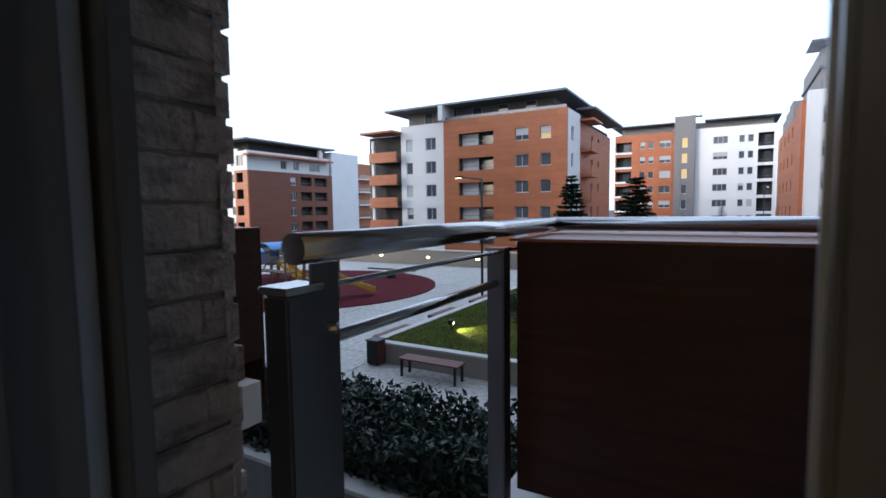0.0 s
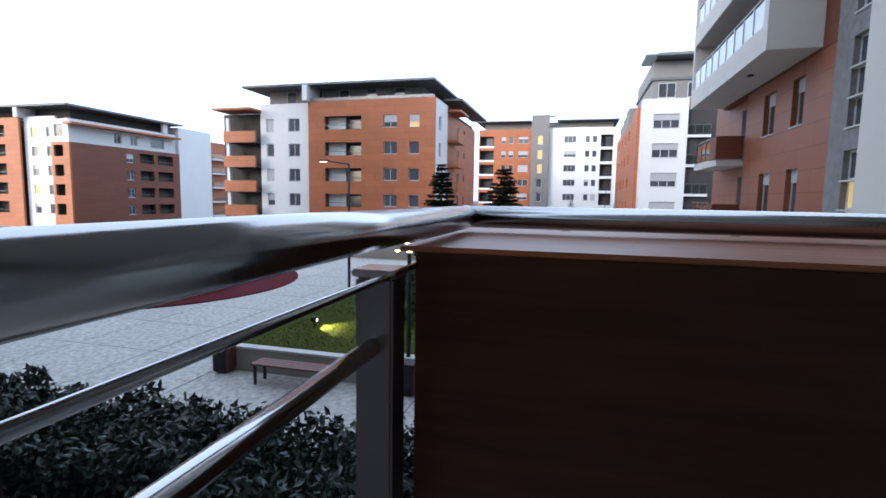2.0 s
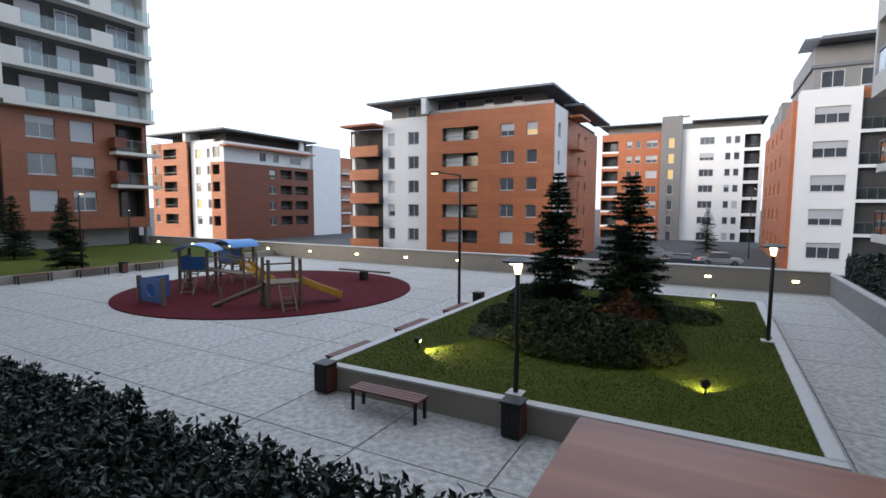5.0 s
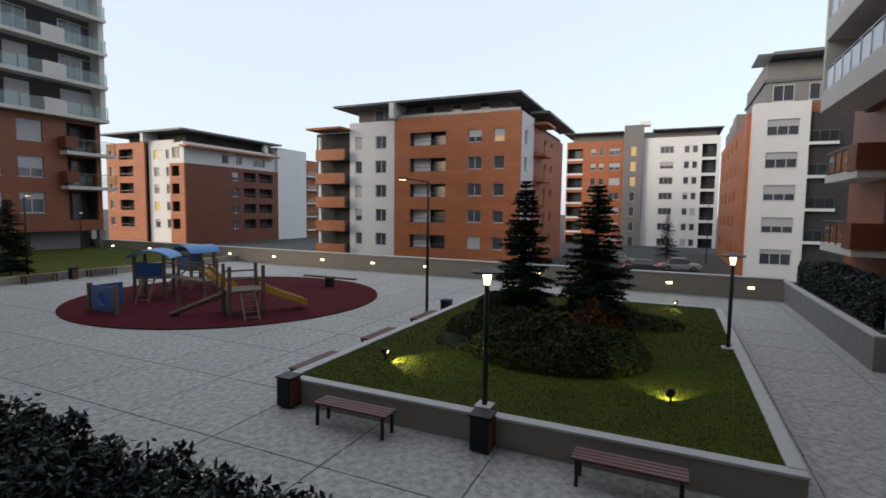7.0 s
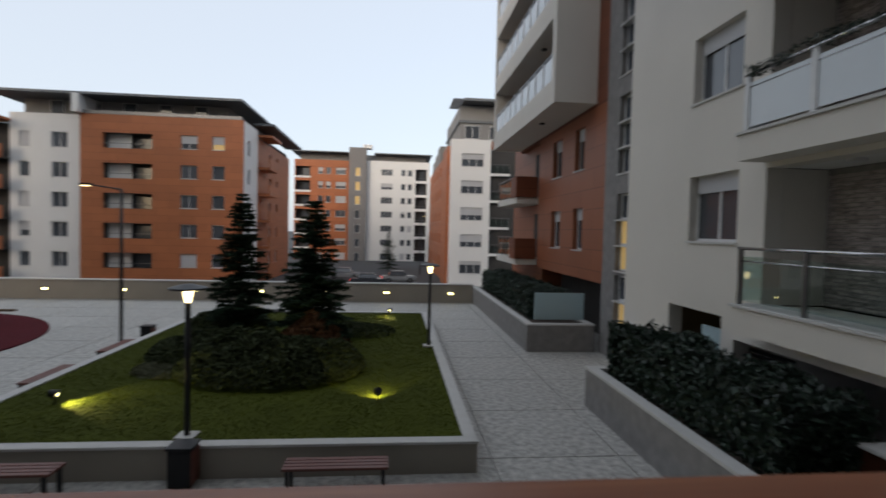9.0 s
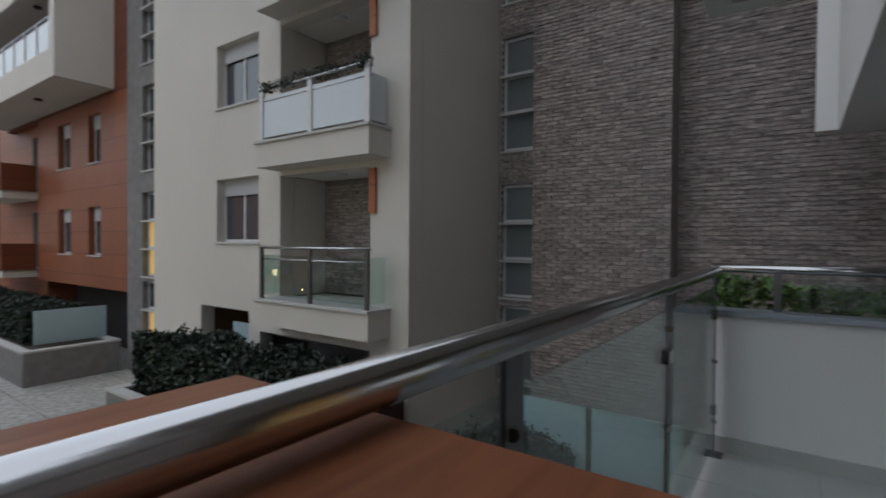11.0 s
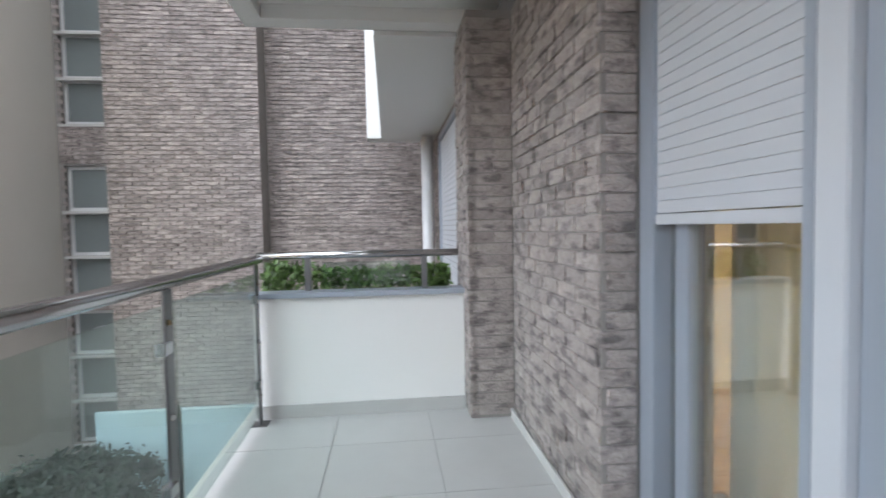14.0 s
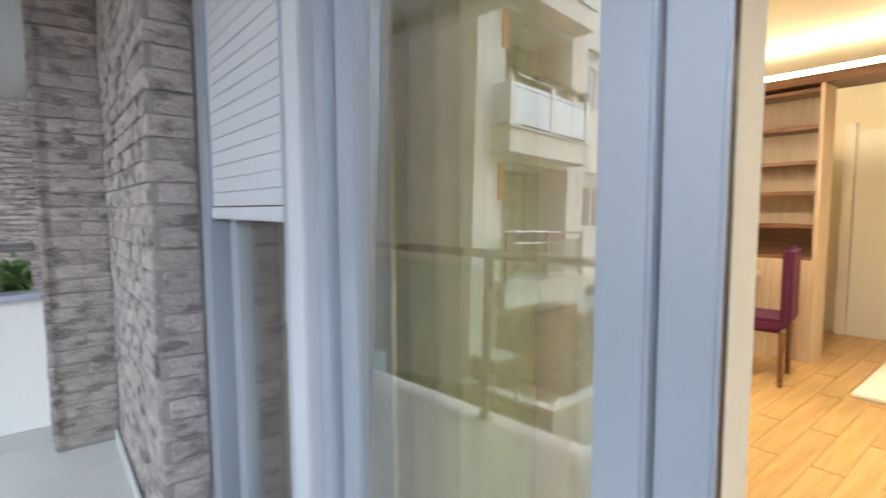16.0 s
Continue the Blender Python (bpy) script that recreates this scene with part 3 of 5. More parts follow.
def tower():
    rnd = random.Random(8)
    b = thing("tower_block", "tall tower with brown base and pale grey balcony bands", "building", (-55, 24, G - 0.03))
    s, ST = Side("y", -47.4, 1), 2.92
    lows = [6.5 - ST * k for k in range(3)]
    holes = []
    for z in lows:
        holes += [(19.2, 21.2, z, z + 1.7), (22.3, 24.1, z, z + 1.7), (25.9, 28.3, z - 0.6, z + 1.9)]
    # base painted darker than the orange cladding to hold its shade
    part("wall", s.wall(17.6, 28.7, -0.9, 8.7, holes), M_HPL_SHADE_BROWN, b, "panel cladding darkened to red-brown")
    for k, z in enumerate(lows):
        window(b, s, 19.2, 21.2, z, z + 1.7, 2, cell(rnd, 0.7))
        window(b, s, 22.3, 24.1, z, z + 1.7, 2, cell(rnd, 0.7))
        loggia(b, s, 25.9, 28.3, z - 0.6, z + 1.9, rail=False)
        if k < 2:
            balcony(b, s, 25.3, 29.4, z - 0.6, 1.1, M_RENDER_TAN, "glass")
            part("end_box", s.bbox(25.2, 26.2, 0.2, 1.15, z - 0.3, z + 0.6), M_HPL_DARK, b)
    part("ground_floor", s.bbox(17.6, 27.5, -1.6, -1.2, -2.9, -0.9), M_RENDER_GREY, b)
    part("entrance_door", s.bbox(21.5, 23.4, -1.18, -1.1, -2.9, -0.9), M_HPL_DARK, b)
    for u in (19, 25):
        window(b, Side("y", -49.0, 1), u, u + 1.8, -1.9, -0.95, 2, deep=-0.1)
    part("column", s.bbox(28.4, 28.9, -0.6, -0.1, -2.9, -0.92), M_RENDER_GREY, b)
    for k in range(6):
        z = 9.0 + ST * k
        part("band", s.bbox(17.6, 29.0, -0.3, 0.9, z - 0.3, z), M_RENDER_TAN, b)
        part("parapet", s.bbox(17.6, 19.0, 0.75, 0.9, z + 0.002, z + 1.05), M_RENDER_TAN, b)
        part("parapet", s.bbox(23.9, 25.6, 0.75, 0.9, z + 0.002, z + 1.05), M_RENDER_TAN, b)
        for u0, u1 in ((19.0, 23.9), (25.6, 28.95)):
            for j in range(4):
                u = u0 + 0.05 + (u1 - u0 - 0.1) * j / 3
                part("post", s.bbox(u - 0.03, u + 0.03, 0.8, 0.86, z + 0.002, z + 1.05), M_STEEL_POST, b)
                if j:
                    v = u0 + 0.05 + (u1 - u0 - 0.1) * (j - 1) / 3
                    part("glass_panel", s.bbox(v + 0.05, u - 0.05, 0.82, 0.835, z + 0.06, z + 1.0), M_GLASS, b)
        w = Side("y", -48.3, 1)
        for u in (19.3, 22.0, 26.0):
            window(b, w, u, u + (2.6 if u > 25 else 1.7), z + 0.05, z + 2.3, 3 if u > 25 else 2, rnd.choice((0, 0, 0.4, 1)), deep=-0.1)
    part("wall_upper", bbox(-56, -48.3, 17.6, 28.6, 8.7, 27), M_DARK, b)
    part("pier", bbox(-56, -46.4, 17.0, 17.6, 9.0, 27), M_RENDER_TAN, b)
    part("edge", bbox(-56, -47.0, 28.6, 29.05, 8.7, 27), M_RENDER_TAN, b)
    part("core", bbox(-60, -48.9, 17.6, 28.5, -2.9, 8.7), M_DARK, b)
    part("side_wing", bbox(-62, -48.4, 4, 16.9, -2.9, 27), M_RENDER_GREY, b)
    sw = Side("y", -48.4, 1)
    for k in range(9):
        window(b, sw, 12.5, 15.8, -1.5 + 3 * k, 0.9 + 3 * k, 3, deep=-0.1)


def far_building():
    rnd = random.Random(11)
    b = thing("apartment_building", "far seven-storey block, orange on one half and white on the other", "building", (-7, 112, -5.1))
    f, ST = Side("x", 106, -1), 2.95
    tops = [14.2 - ST * k for k in range(7)]
    holes = []
    for z in tops:
        holes += [(-20.2, -17.2, z - 2.3, z + 0.1), (-15.6, -14.6, z - 1.4, z), (-14.0, -13.0, z - 1.4, z), (-12.0, -9.9, z - 1.4, z)]
    part("wall", f.wall(-20.4, -9.3, -5.1, 15.7, holes), M_HPL, b)
    for z in tops:
        loggia(b, f, -20.2, -17.2, z - 2.3, z + 0.1)
        part("balcony_front", f.bbox(-20.3, -17.1, -0.1, 0.1, z - 2.3, z - 1.9), M_RENDER_WHITE, b)
        window(b, f, -15.6, -14.6, z - 1.4, z, 1, cell(rnd, 0.8))
        window(b, f, -14.0, -13.0, z - 1.4, z, 1, cell(rnd, 0.8))
        window(b, f, -12.0, -9.9, z - 1.4, z, 2, cell(rnd, 0.9))
    t = Side("x", 105, -1)
    holes = [(-7.9, -6.9, z - 1.7, z + 0.1) for z in tops]
    part("stair_tower", t.wall(-9.2, -5.6, -5.1, 18.4, holes), M_STONE, b, "dark brick stair tower")
    for k, z in enumerate(tops):
        window(b, t, -7.9, -6.9, z - 1.7, z + 0.1, 1, lit=rnd.random() < 0.4, name="stair_window")
    holes = []
    for z in tops:
        holes += [(-2.6, -0.2, z - 1.3, z), (1.6, 2.5, z - 1.3, z), (3.0, 3.9, z - 1.3, z), (4.6, 7.0, z - 2.2, z + 0.2)]
    part("wall", f.wall(-5.6, 7.6, -5.1, 15.9, holes), M_RENDER_WHITE, b)
    for z in tops:
        window(b, f, -2.6, -0.2, z - 1.3, z, 3, cell(rnd, 0.8))
        window(b, f, 1.6, 2.5, z - 1.3, z, 1, cell(rnd, 0.5))
        window(b, f, 3.0, 3.9, z - 1.3, z, 1, cell(rnd, 0.5))
        loggia(b, f, 4.6, 7.0, z - 2.2, z + 0.2)
    part("core", bbox(-20, 7.4, 107.7, 120, -5.1, 15.6), M_DARK, b)
    part("attic", bbox(-19.5, 7, 108, 119, 15.7, 17.3), M_RENDER_GREY, b)
    part("roof", bbox(-21, -9.4, 105.6, 120, 17.3, 17.5), M_ROOF, b)
    part("roof", bbox(-4.1, 8, 105.6, 120, 17.3, 17.5), M_ROOF, b)
    part("chimney", bbox(-6.4, -4.6, 106, 108, 18.4, 19.2), M_RENDER_WHITE, b)


def white_building():
    rnd = random.Random(13)
    b = thing("apartment_building", "white rendered block with brown flank and dark penthouse", "building", (10, 70, -5.1))
    f, ST = Side("x", 57, -1), 3.1
    tops = [10.4 - ST * k for k in range(5)]
    holes = [(7.9, 10.5, z - 1.5, z) for z in tops]
    part("wall", f.wall(6.75, 11.3, -5.1, 12.0, holes), M_RENDER_WHITE, b)
    for z in tops:
        window(b, f, 7.9, 10.5, z - 1.5, z, 3, rnd.choice((0.3, 0.45, 0.6)))
    part("flank", bbox(6.4, 7.1, 58.6, 64, -5.1, 11.4), M_HPL, b)
    s = Side("y", 6.75, -1)
    holes = [(u, u + 1.4, z - 1.4, z) for z in tops for u in (66, 70, 75, 80, 86)]
    part("wall", s.wall(64, 92, -5.1, 11.2, holes), M_HPL, b)
    for h in holes:
        window(b, s, *h, 1)
    part("wall", bbox(6.75, 7.1, 57.3, 58.6, -5.1, 12), M_RENDER_WHITE, b)
    part("core", bbox(7.1, 20, 57.5, 92, -5.1, 11.0), M_DARK, b)
    g = Side("x", 57.8, -1)
    holes = [(11.5, 13.4, z - 2.2, z + 0.2) for z in tops]
    part("wall", g.wall(11.3, 17, -5.1, 12.0, holes), M_HPL, b)
    for z in tops:
        loggia(b, g, 11.5, 13.4, z - 2.2, z + 0.2)
        balcony(b, g, 11.3, 13.6, z - 2.2, 0.8, M_RENDER_WHITE)
    part("penthouse", bbox(8.0, 20, 60.0, 75, 12.0, 16.6), M_RENDER_GREY, b)
    for k in range(3):
        window(b, Side("x", 60, -1), 8.6 + 3 * k, 10.4 + 3 * k, 12.6, 14.2, 2, deep=-0.1)
    part("band", bbox(7.8, 20.2, 59.8, 75, 14.5, 14.8), M_ROOF, b)
    r = part("roof", bbox(8.2, 20, 58.0, 76, 16.7, 17.0), M_ROOF, b)
    for k in range(7):
        part("roof_slat", bbox(6.9, 8.18, 58.1 + k * 0.7, 58.35 + k * 0.7, 16.72, 16.9), M_STEEL_POST, r)
    for k in range(3):
        part("attic", bbox(7.2, 14, 77 + 5 * k, 81.5 + 5 * k, 11.2, 14.5 - 0.5 * k), M_RENDER_GREY, b)


main_building()
left_building()
tower()
far_building()
white_building()


# ---------------------------------------------------------------- wing across the path
def wing():
    b = thing("apartment_wing", "near wing in tan render and brown cladding with glass balconies", "building", (9, 12, G - 0.1))
    X, ST = 7.2, 3.15
    f = Side("y", X, -1)
    rows = [0.05 + ST * k for k in range(7)]
    # tan rendered bay: windows, niches for the balconies
    holes = []
    for z in rows:
        holes += [(9.25, 10.9, z + 1.15, z + 2.62), (5.9, 8.5, z, z + 2.55)]
    holes += [(9.6, 11.6, -2.8, -0.35), (5.9, 9.2, -2.8, -0.75)]
    part("wall", f.wall(5.1, 14.0, -2.8, 22.4, holes, 0.35), M_RENDER_TAN, b, "tan rendered wall")
    part("side_wall", bbox(7.56, 10.3, 5.0, 5.1, -2.8, 22.4), M_RENDER_TAN, b, "tan rendered side wall")
    part("corner_pier", bbox(7.2, 7.555, 5.0, 5.098, -2.8, 22.4), M_RENDER_TAN, b)
    for k, z in enumerate(rows):
        w = window(b, f, 9.25, 10.9, z + 1.15, z + 2.62, 2, 0.27, deep=0.2, frame_mat=M_FRAME)
        # niche lining
        bm = bmesh.new()
        f.box(bm, 5.9, 8.5, -1.35, -1.25, z, z + 2.55)
        part("niche_back", bm, M_STONE, b)
        part("niche_side", f.bbox(8.5, 8.6, -1.25, -0.36, z, z + 2.55), M_RENDER_TAN, b)
        part("niche_side", f.bbox(5.8, 5.9, -1.25, -0.36, z, z + 2.55), M_RENDER_TAN, b)
        part("niche_ceiling", f.bbox(5.9, 8.5, -1.25, -0.36, z + 2.56, z + 2.7), M_CEIL, b)
        lm = part("ceiling_lamp", rods(((7.7, 7.2, z + 2.5), (7.7, 7.2, z + 2.56), 0.14)), M_FRAME, b)
        dr = part("balcony_door", f.bbox(5.95, 6.85, -1.24, -1.16, z + 0.02, z + 2.2), M_FRAME_GREY, b)
        part("pane", f.bbox(6.05, 6.75, -1.159, -1.14, z + 0.12, z + 2.1), M_PANE, dr)
        part("cladding_strip", f.bbox(5.74, 5.9, 0.01, 0.05, z + 1.7, z + 2.5), M_HPL, b)
        # slab with fascia, handrail, posts and panes
        sl = part("balcony", f.bbox(5.42, 8.55, -1.25, 0.55, z - 0.5, z - 0.03), M_RENDER_TAN, b)
        part("slab_edge", f.bbox(5.39, 8.58, -0.2, 0.6, z - 0.028, z + 0.02), M_CAP, sl)
        frost = k > 0
        us = [5.52, 6.98, 8.45]
        for u in us:
            part("post", f.bbox(u - (0.06 if frost else 0.035), u + (0.06 if frost else 0.035), 0.44, 0.5, z + 0.02, z + 1.02), M_FRAME if frost else M_STEEL_POST, sl)
        for u, v in zip(us, us[1:]):
            part("glass_panel", f.bbox(u + 0.05, v - 0.05, 0.46, 0.475, z + 0.1, z + 0.9), M_FROST_PALE if frost else M_GLASS, sl)
        for uu in (5.52, 8.45):
            part("glass_panel", f.bbox(uu - 0.006, uu + 0.006, 0.02, 0.42, z + 0.1, z + 0.9), M_FROST_PALE if frost else M_GLASS, sl)
        part("handrail", rods(((X - 0.47, 5.45, z + 1.05), (X - 0.47, 8.52, z + 1.05), 0.03)), M_STEEL, sl, smooth=True)
        part("rail_bar", rods(((X - 0.47, 5.45, z + 0.82), (X - 0.47, 8.52, z + 0.82), 0.015)), M_STEEL, sl, smooth=True)
    # ground floor behind the hedge
    part("garage_recess", f.bbox(5.9, 11.6, -2.3, -2.2, -2.8, -0.3), M_RENDER_GREY, b)
    # shade under the wing put into a near-black ceiling
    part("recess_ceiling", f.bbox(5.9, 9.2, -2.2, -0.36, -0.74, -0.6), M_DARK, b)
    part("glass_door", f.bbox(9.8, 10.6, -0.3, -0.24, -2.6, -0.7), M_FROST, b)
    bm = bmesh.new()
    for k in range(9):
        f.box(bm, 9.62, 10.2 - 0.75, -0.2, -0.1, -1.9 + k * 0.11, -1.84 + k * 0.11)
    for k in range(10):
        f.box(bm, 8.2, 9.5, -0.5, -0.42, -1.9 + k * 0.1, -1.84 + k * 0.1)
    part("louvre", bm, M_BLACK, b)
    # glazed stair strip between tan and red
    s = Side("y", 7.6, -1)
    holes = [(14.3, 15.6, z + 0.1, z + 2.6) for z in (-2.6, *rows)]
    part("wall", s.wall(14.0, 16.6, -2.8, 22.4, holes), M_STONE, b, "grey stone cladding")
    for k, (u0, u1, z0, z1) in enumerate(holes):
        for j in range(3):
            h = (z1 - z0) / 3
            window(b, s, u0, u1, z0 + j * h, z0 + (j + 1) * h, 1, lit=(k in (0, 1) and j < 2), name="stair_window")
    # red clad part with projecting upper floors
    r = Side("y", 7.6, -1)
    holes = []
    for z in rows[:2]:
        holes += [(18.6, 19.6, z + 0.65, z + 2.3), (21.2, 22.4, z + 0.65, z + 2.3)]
    part("wall", r.wall(16.6, 24.6, -0.4, 5.95, holes), M_HPL_SHADE_BROWN, b, "panel cladding darkened to red-brown")
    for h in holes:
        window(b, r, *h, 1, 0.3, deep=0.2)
    # near-black wall paints the shade below the cladding
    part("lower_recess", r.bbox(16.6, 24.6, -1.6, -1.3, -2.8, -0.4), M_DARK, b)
    part("soffit", r.bbox(16.62, 24.6, -1.3, -0.31, -0.42, -0.36), M_RENDER_GREY, b)
    part("end_wall", bbox(6.0, 7.59, 17.5, 17.9, 6.06, 22.4), M_RENDER_TAN, b)
    part("end_wall", bbox(6.0, 7.59, 28.3, 28.6, 6.06, 22.4), M_RENDER_TAN, b)
    # dark cladding paints the recess shade behind the balconies
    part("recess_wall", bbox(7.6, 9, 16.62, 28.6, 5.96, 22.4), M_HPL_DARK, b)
    u = Side("y", 6.0, -1)
    for k in range(5):
        z = 6.95 + ST * k
        sl = part("balcony", bbox(6.0, 7.59, 17.905, 28.29, z - 0.89, z - 0.5), M_RENDER_TAN, b)
        part("parapet", bbox(6.0, 6.15, 17.905, 28.29, z - 0.498, z), M_RENDER_TAN, sl)
        for j in range(10):
            uu = 18.0 + j * 1.12
            part("post", u.bbox(uu, uu + 0.07, -0.1, -0.03, z + 0.002, z + 0.95), M_FRAME, sl)
            if j:
                part("glass_panel", u.bbox(uu - 1.02, uu - 0.03, -0.075, -0.06, z + 0.06, z + 0.88), M_FROST_PALE, sl)
        part("handrail", u.bbox(17.95, 28.25, -0.1, -0.03, z + 0.952, z + 1.0), M_STEEL_POST, sl)
        part("ceiling_lamp", rods(((6.6, 21, z - 0.95), (6.6, 21, z - 0.891), 0.12)), M_BLACK, sl)
        for j in range(3):
            window(b, Side("y", 7.6, -1), 18.6 + 3.3 * j, 20.4 + 3.3 * j, z - 0.4, z + 1.7, 2, deep=-0.1)
    # balconies with brown end panels beyond
    e = Side("y", 7.9, -1)
    part("wall", bbox(7.9, 12, 24.6, 31, -2.8, 22.4), M_HPL_SHADE_BROWN, b)
    for z in rows[:2]:
        # flat dark sheet painted as the shade of a niche
        part("niche_shade_sheet", e.bbox(24.8, 26.2, 0.005, 0.03, z, z + 2.3), M_DARK, b)
        sl = part("balcony", e.bbox(24.9, 29.5, 0, 1.35, z - 0.35, z), M_RENDER_TAN, b)
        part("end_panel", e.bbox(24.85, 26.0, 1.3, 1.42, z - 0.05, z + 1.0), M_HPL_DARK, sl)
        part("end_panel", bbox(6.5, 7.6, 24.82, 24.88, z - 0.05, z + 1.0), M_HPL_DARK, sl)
        for j in range(4):
            part("post", e.bbox(26.3 + j, 26.36 + j, 1.25, 1.31, z, z + 1.02), M_STEEL_POST, sl)
        part("glass_panel", e.bbox(26.2, 29.4, 1.27, 1.285, z + 0.1, z + 0.9), M_GLASS, sl)
        part("handrail", e.bbox(26.0, 29.5, 1.25, 1.31, z + 1.02, z + 1.07), M_STEEL_POST, sl)
    part("core", bbox(10.0, 20, 5.1, 31, -2.8, 22.4), M_DARK, b)
    part("roof", bbox(6.6, 20, 4.5, 31, 22.5, 22.9), M_ROOF, b)
    return b


the_wing = wing()


# ---------------------------------------------------------------- own building
WY = -1.66        # outer brick face
solid("balcony_slab_next", bbox(-3.8, -2.1, -1.55, 0.14, -0.3, -0.012), M_RENDER_TAN, "rendered slab of the next balcony", "slab", kind="structure")
solid("balcony_slab", bbox(-0.12, 4.35, -1.62, 0.14, -0.3, -0.012), M_RENDER_TAN, "rendered balcony slab", "slab", kind="structure")
floor = solid("floor", bbox(-0.1, 4.0, -1.98, 0.1, -0.0115, -0.006), M_GROUT, "pale grey tiled balcony floor", "floor", kind="structure")
ceil = solid("ceiling", bbox(-0.3, 4.0, -1.62, -0.06, 2.74, 2.95), M_CEIL, "white painted underside of the balcony above", "ceiling", kind="structure")
solid("trim_ceiling_edge", bbox(-0.3, 4.0, -0.058, 0.08, 2.65, 3.1), M_CEIL, "white edge beam of the balcony above", "beam", kind="structure")
solid("trim_ceiling_end", bbox(4.003, 4.16, -1.6, 0.08, 2.65, 3.1), M_CEIL, "white end beam of the balcony above", "beam", kind="structure")

# backing of the brick walls; the bricks follow at the end of the file
wall_main = solid("wall_balcony", bbox(2.43, 3.788, -2.1, WY - 0.009, -0.3, 2.65), M_MORTAR, "grey-brown long-format brick wall on the balcony", "brick wall", kind="structure")
wall_pier = solid("wall_pier", bbox(3.789, 4.3, -2.1, -1.374, -0.3, 2.65), M_MORTAR, "projecting grey-brown brick pier at the balcony end", "brick pier", kind="structure")
wall_left = solid("wall_left", bbox(-3.4, -0.089, -2.1, -1.56, -0.3, 2.65), M_MORTAR, "grey-brown brick wall beside the door", "brick wall", kind="structure")
solid("wall_lintel", bbox(-0.088, 2.429, -2.1, -1.7, 2.42, 2.65), M_MORTAR, "brick lintel over the door", "lintel", kind="structure")
# masses out of view, extended and raised to block sun and sky
solid("sun_block_mass", bbox(-45, 24, -16, -8.1, -2.8, 24), M_RENDER_GREY, "unseen body of the own apartment building, added to block light", "building", kind="structure")
solid("sun_block_upper", bbox(-45, 12, -8.05, -2.45, 3.1, 24), M_RENDER_GREY, "unseen upper storeys of the own building, added to block sun", "building", kind="structure")
solid("sun_block_side", bbox(-45, -3.5, -8.05, -2.45, -2.8, 3.09), M_RENDER_GREY, "unseen lower storeys of the own building, added to block sun", "building", kind="structure")
# wall carried up out of view to shade the courtyard
solid("wall_upper", bbox(-3.4, 12, -2.4, -1.64, 3.1, 24), M_MORTAR, "brick wall of the storeys above, raised out of view to block sky", "brick wall", kind="structure")
solid("wall_beyond", bbox(4.3, 12, -2.4, -1.62, -2.8, 3.09), M_MORTAR, "brick wall beyond the balcony", "brick wall", kind="structure")
solid("wall_below", bbox(-14, 4.3, -2.4, -1.62, -2.8, -0.31), M_RENDER_GREY, "grey rendered wall below the balcony", "wall", kind="structure")

# window beyond, pale shutter and pipe
nw = thing("window_1", "pale shuttered window in the brick wall beyond", "window", (6, -1.6, 0.5), kind="structure")
nb = Side("x", -1.62, 1)
bm = bmesh.new()
for a in ((4.9, 4.96, 0.2, 2.5), (7.4, 7.46, 0.2, 2.5), (4.96, 7.4, 0.2, 0.26), (4.96, 7.4, 2.44, 2.5)):
    nb.box(bm, a[0], a[1], 0, 0.06, a[2], a[3])
part("frame", bm, M_FRAME_GREY, nw)
bm = bmesh.new()
for k in range(36):
    nb.box(bm, 4.96, 7.4, 0.005, 0.03, 0.27 + k * 0.06, 0.324 + k * 0.06)
part("shutter", bm, M_SHUTTER, nw)
solid("downpipe", rods(((8.0, -1.45, -2.8), (8.0, -1.45, 2.6), 0.09)), M_FRAME, "white rainwater pipe on the brick wall", "pipe", smooth=True)
bay = solid("bay_above", bbox(4.2, 8.3, -1.61, -0.78, 2.63, 6), M_RENDER_WHITE, "white rendered bay projecting from the wall above", "bay", kind="structure")
solid("bay_rim", bbox(8.35, 8.7, -1.61, -0.56, 2.64, 6), M_RENDER_WHITE, "white rendered edge beyond the bay", "trim", kind="structure")

# brick return of the wing, with its stair windows
back = thing("wall_brick_return", "tall grey-brown brick wall with a glazed stair strip", "brick wall", (10.3, 2, G), kind="structure")
BK = Side("y", 10.3, -1)
sw = [(3.93, 4.92, z, z + 2.45) for z in (-2.6, 0.04, 3.23, 6.42)]
part("wall", BK.wall(3.9, 4.995, -2.8, 22.4, sw), M_MORTAR, back)
part("wall", bbox(9.72, 10.6, 1.35, 3.9, -2.8, 22.4), M_MORTAR, back)
part("wall", bbox(10.22, 10.6, -1.62, 1.35, -2.8, 22.4), M_MORTAR, back)
for u0, u1, z0, z1 in sw:
    for j in range(3):
        h = (z1 - z0) / 3
        window(back, BK, u0, u1, z0 + j * h, z0 + (j + 1) * h - 0.005, 1, 0, deep=0.1, name="stair_window", frame_mat=M_FRAME, pane=M_PANE_OBSCURE)

# ---------------------------------------------------------------- railing
RZ = 1.075
rail = thing("balcony_railing", "polished steel handrail with glass panes and flat posts", "railing", (0, 0, -0.006))
bm = rods(((0, -1.5, RZ), (0, 0.0, RZ), 0.029, 0.029, 20), ((-0.0, 0, RZ), (3.98, 0, RZ), 0.029, 0.029, 20))
ball(bm, (0, 0, RZ), 0.029)
part("handrail", bm, M_STEEL, rail, "polished round steel handrail", smooth=True)
part("lower_bar", rods(((-0.02, -1.44, 0.89), (-0.02, -0.57, 0.89), 0.014)), M_STEEL, rail, smooth=True)
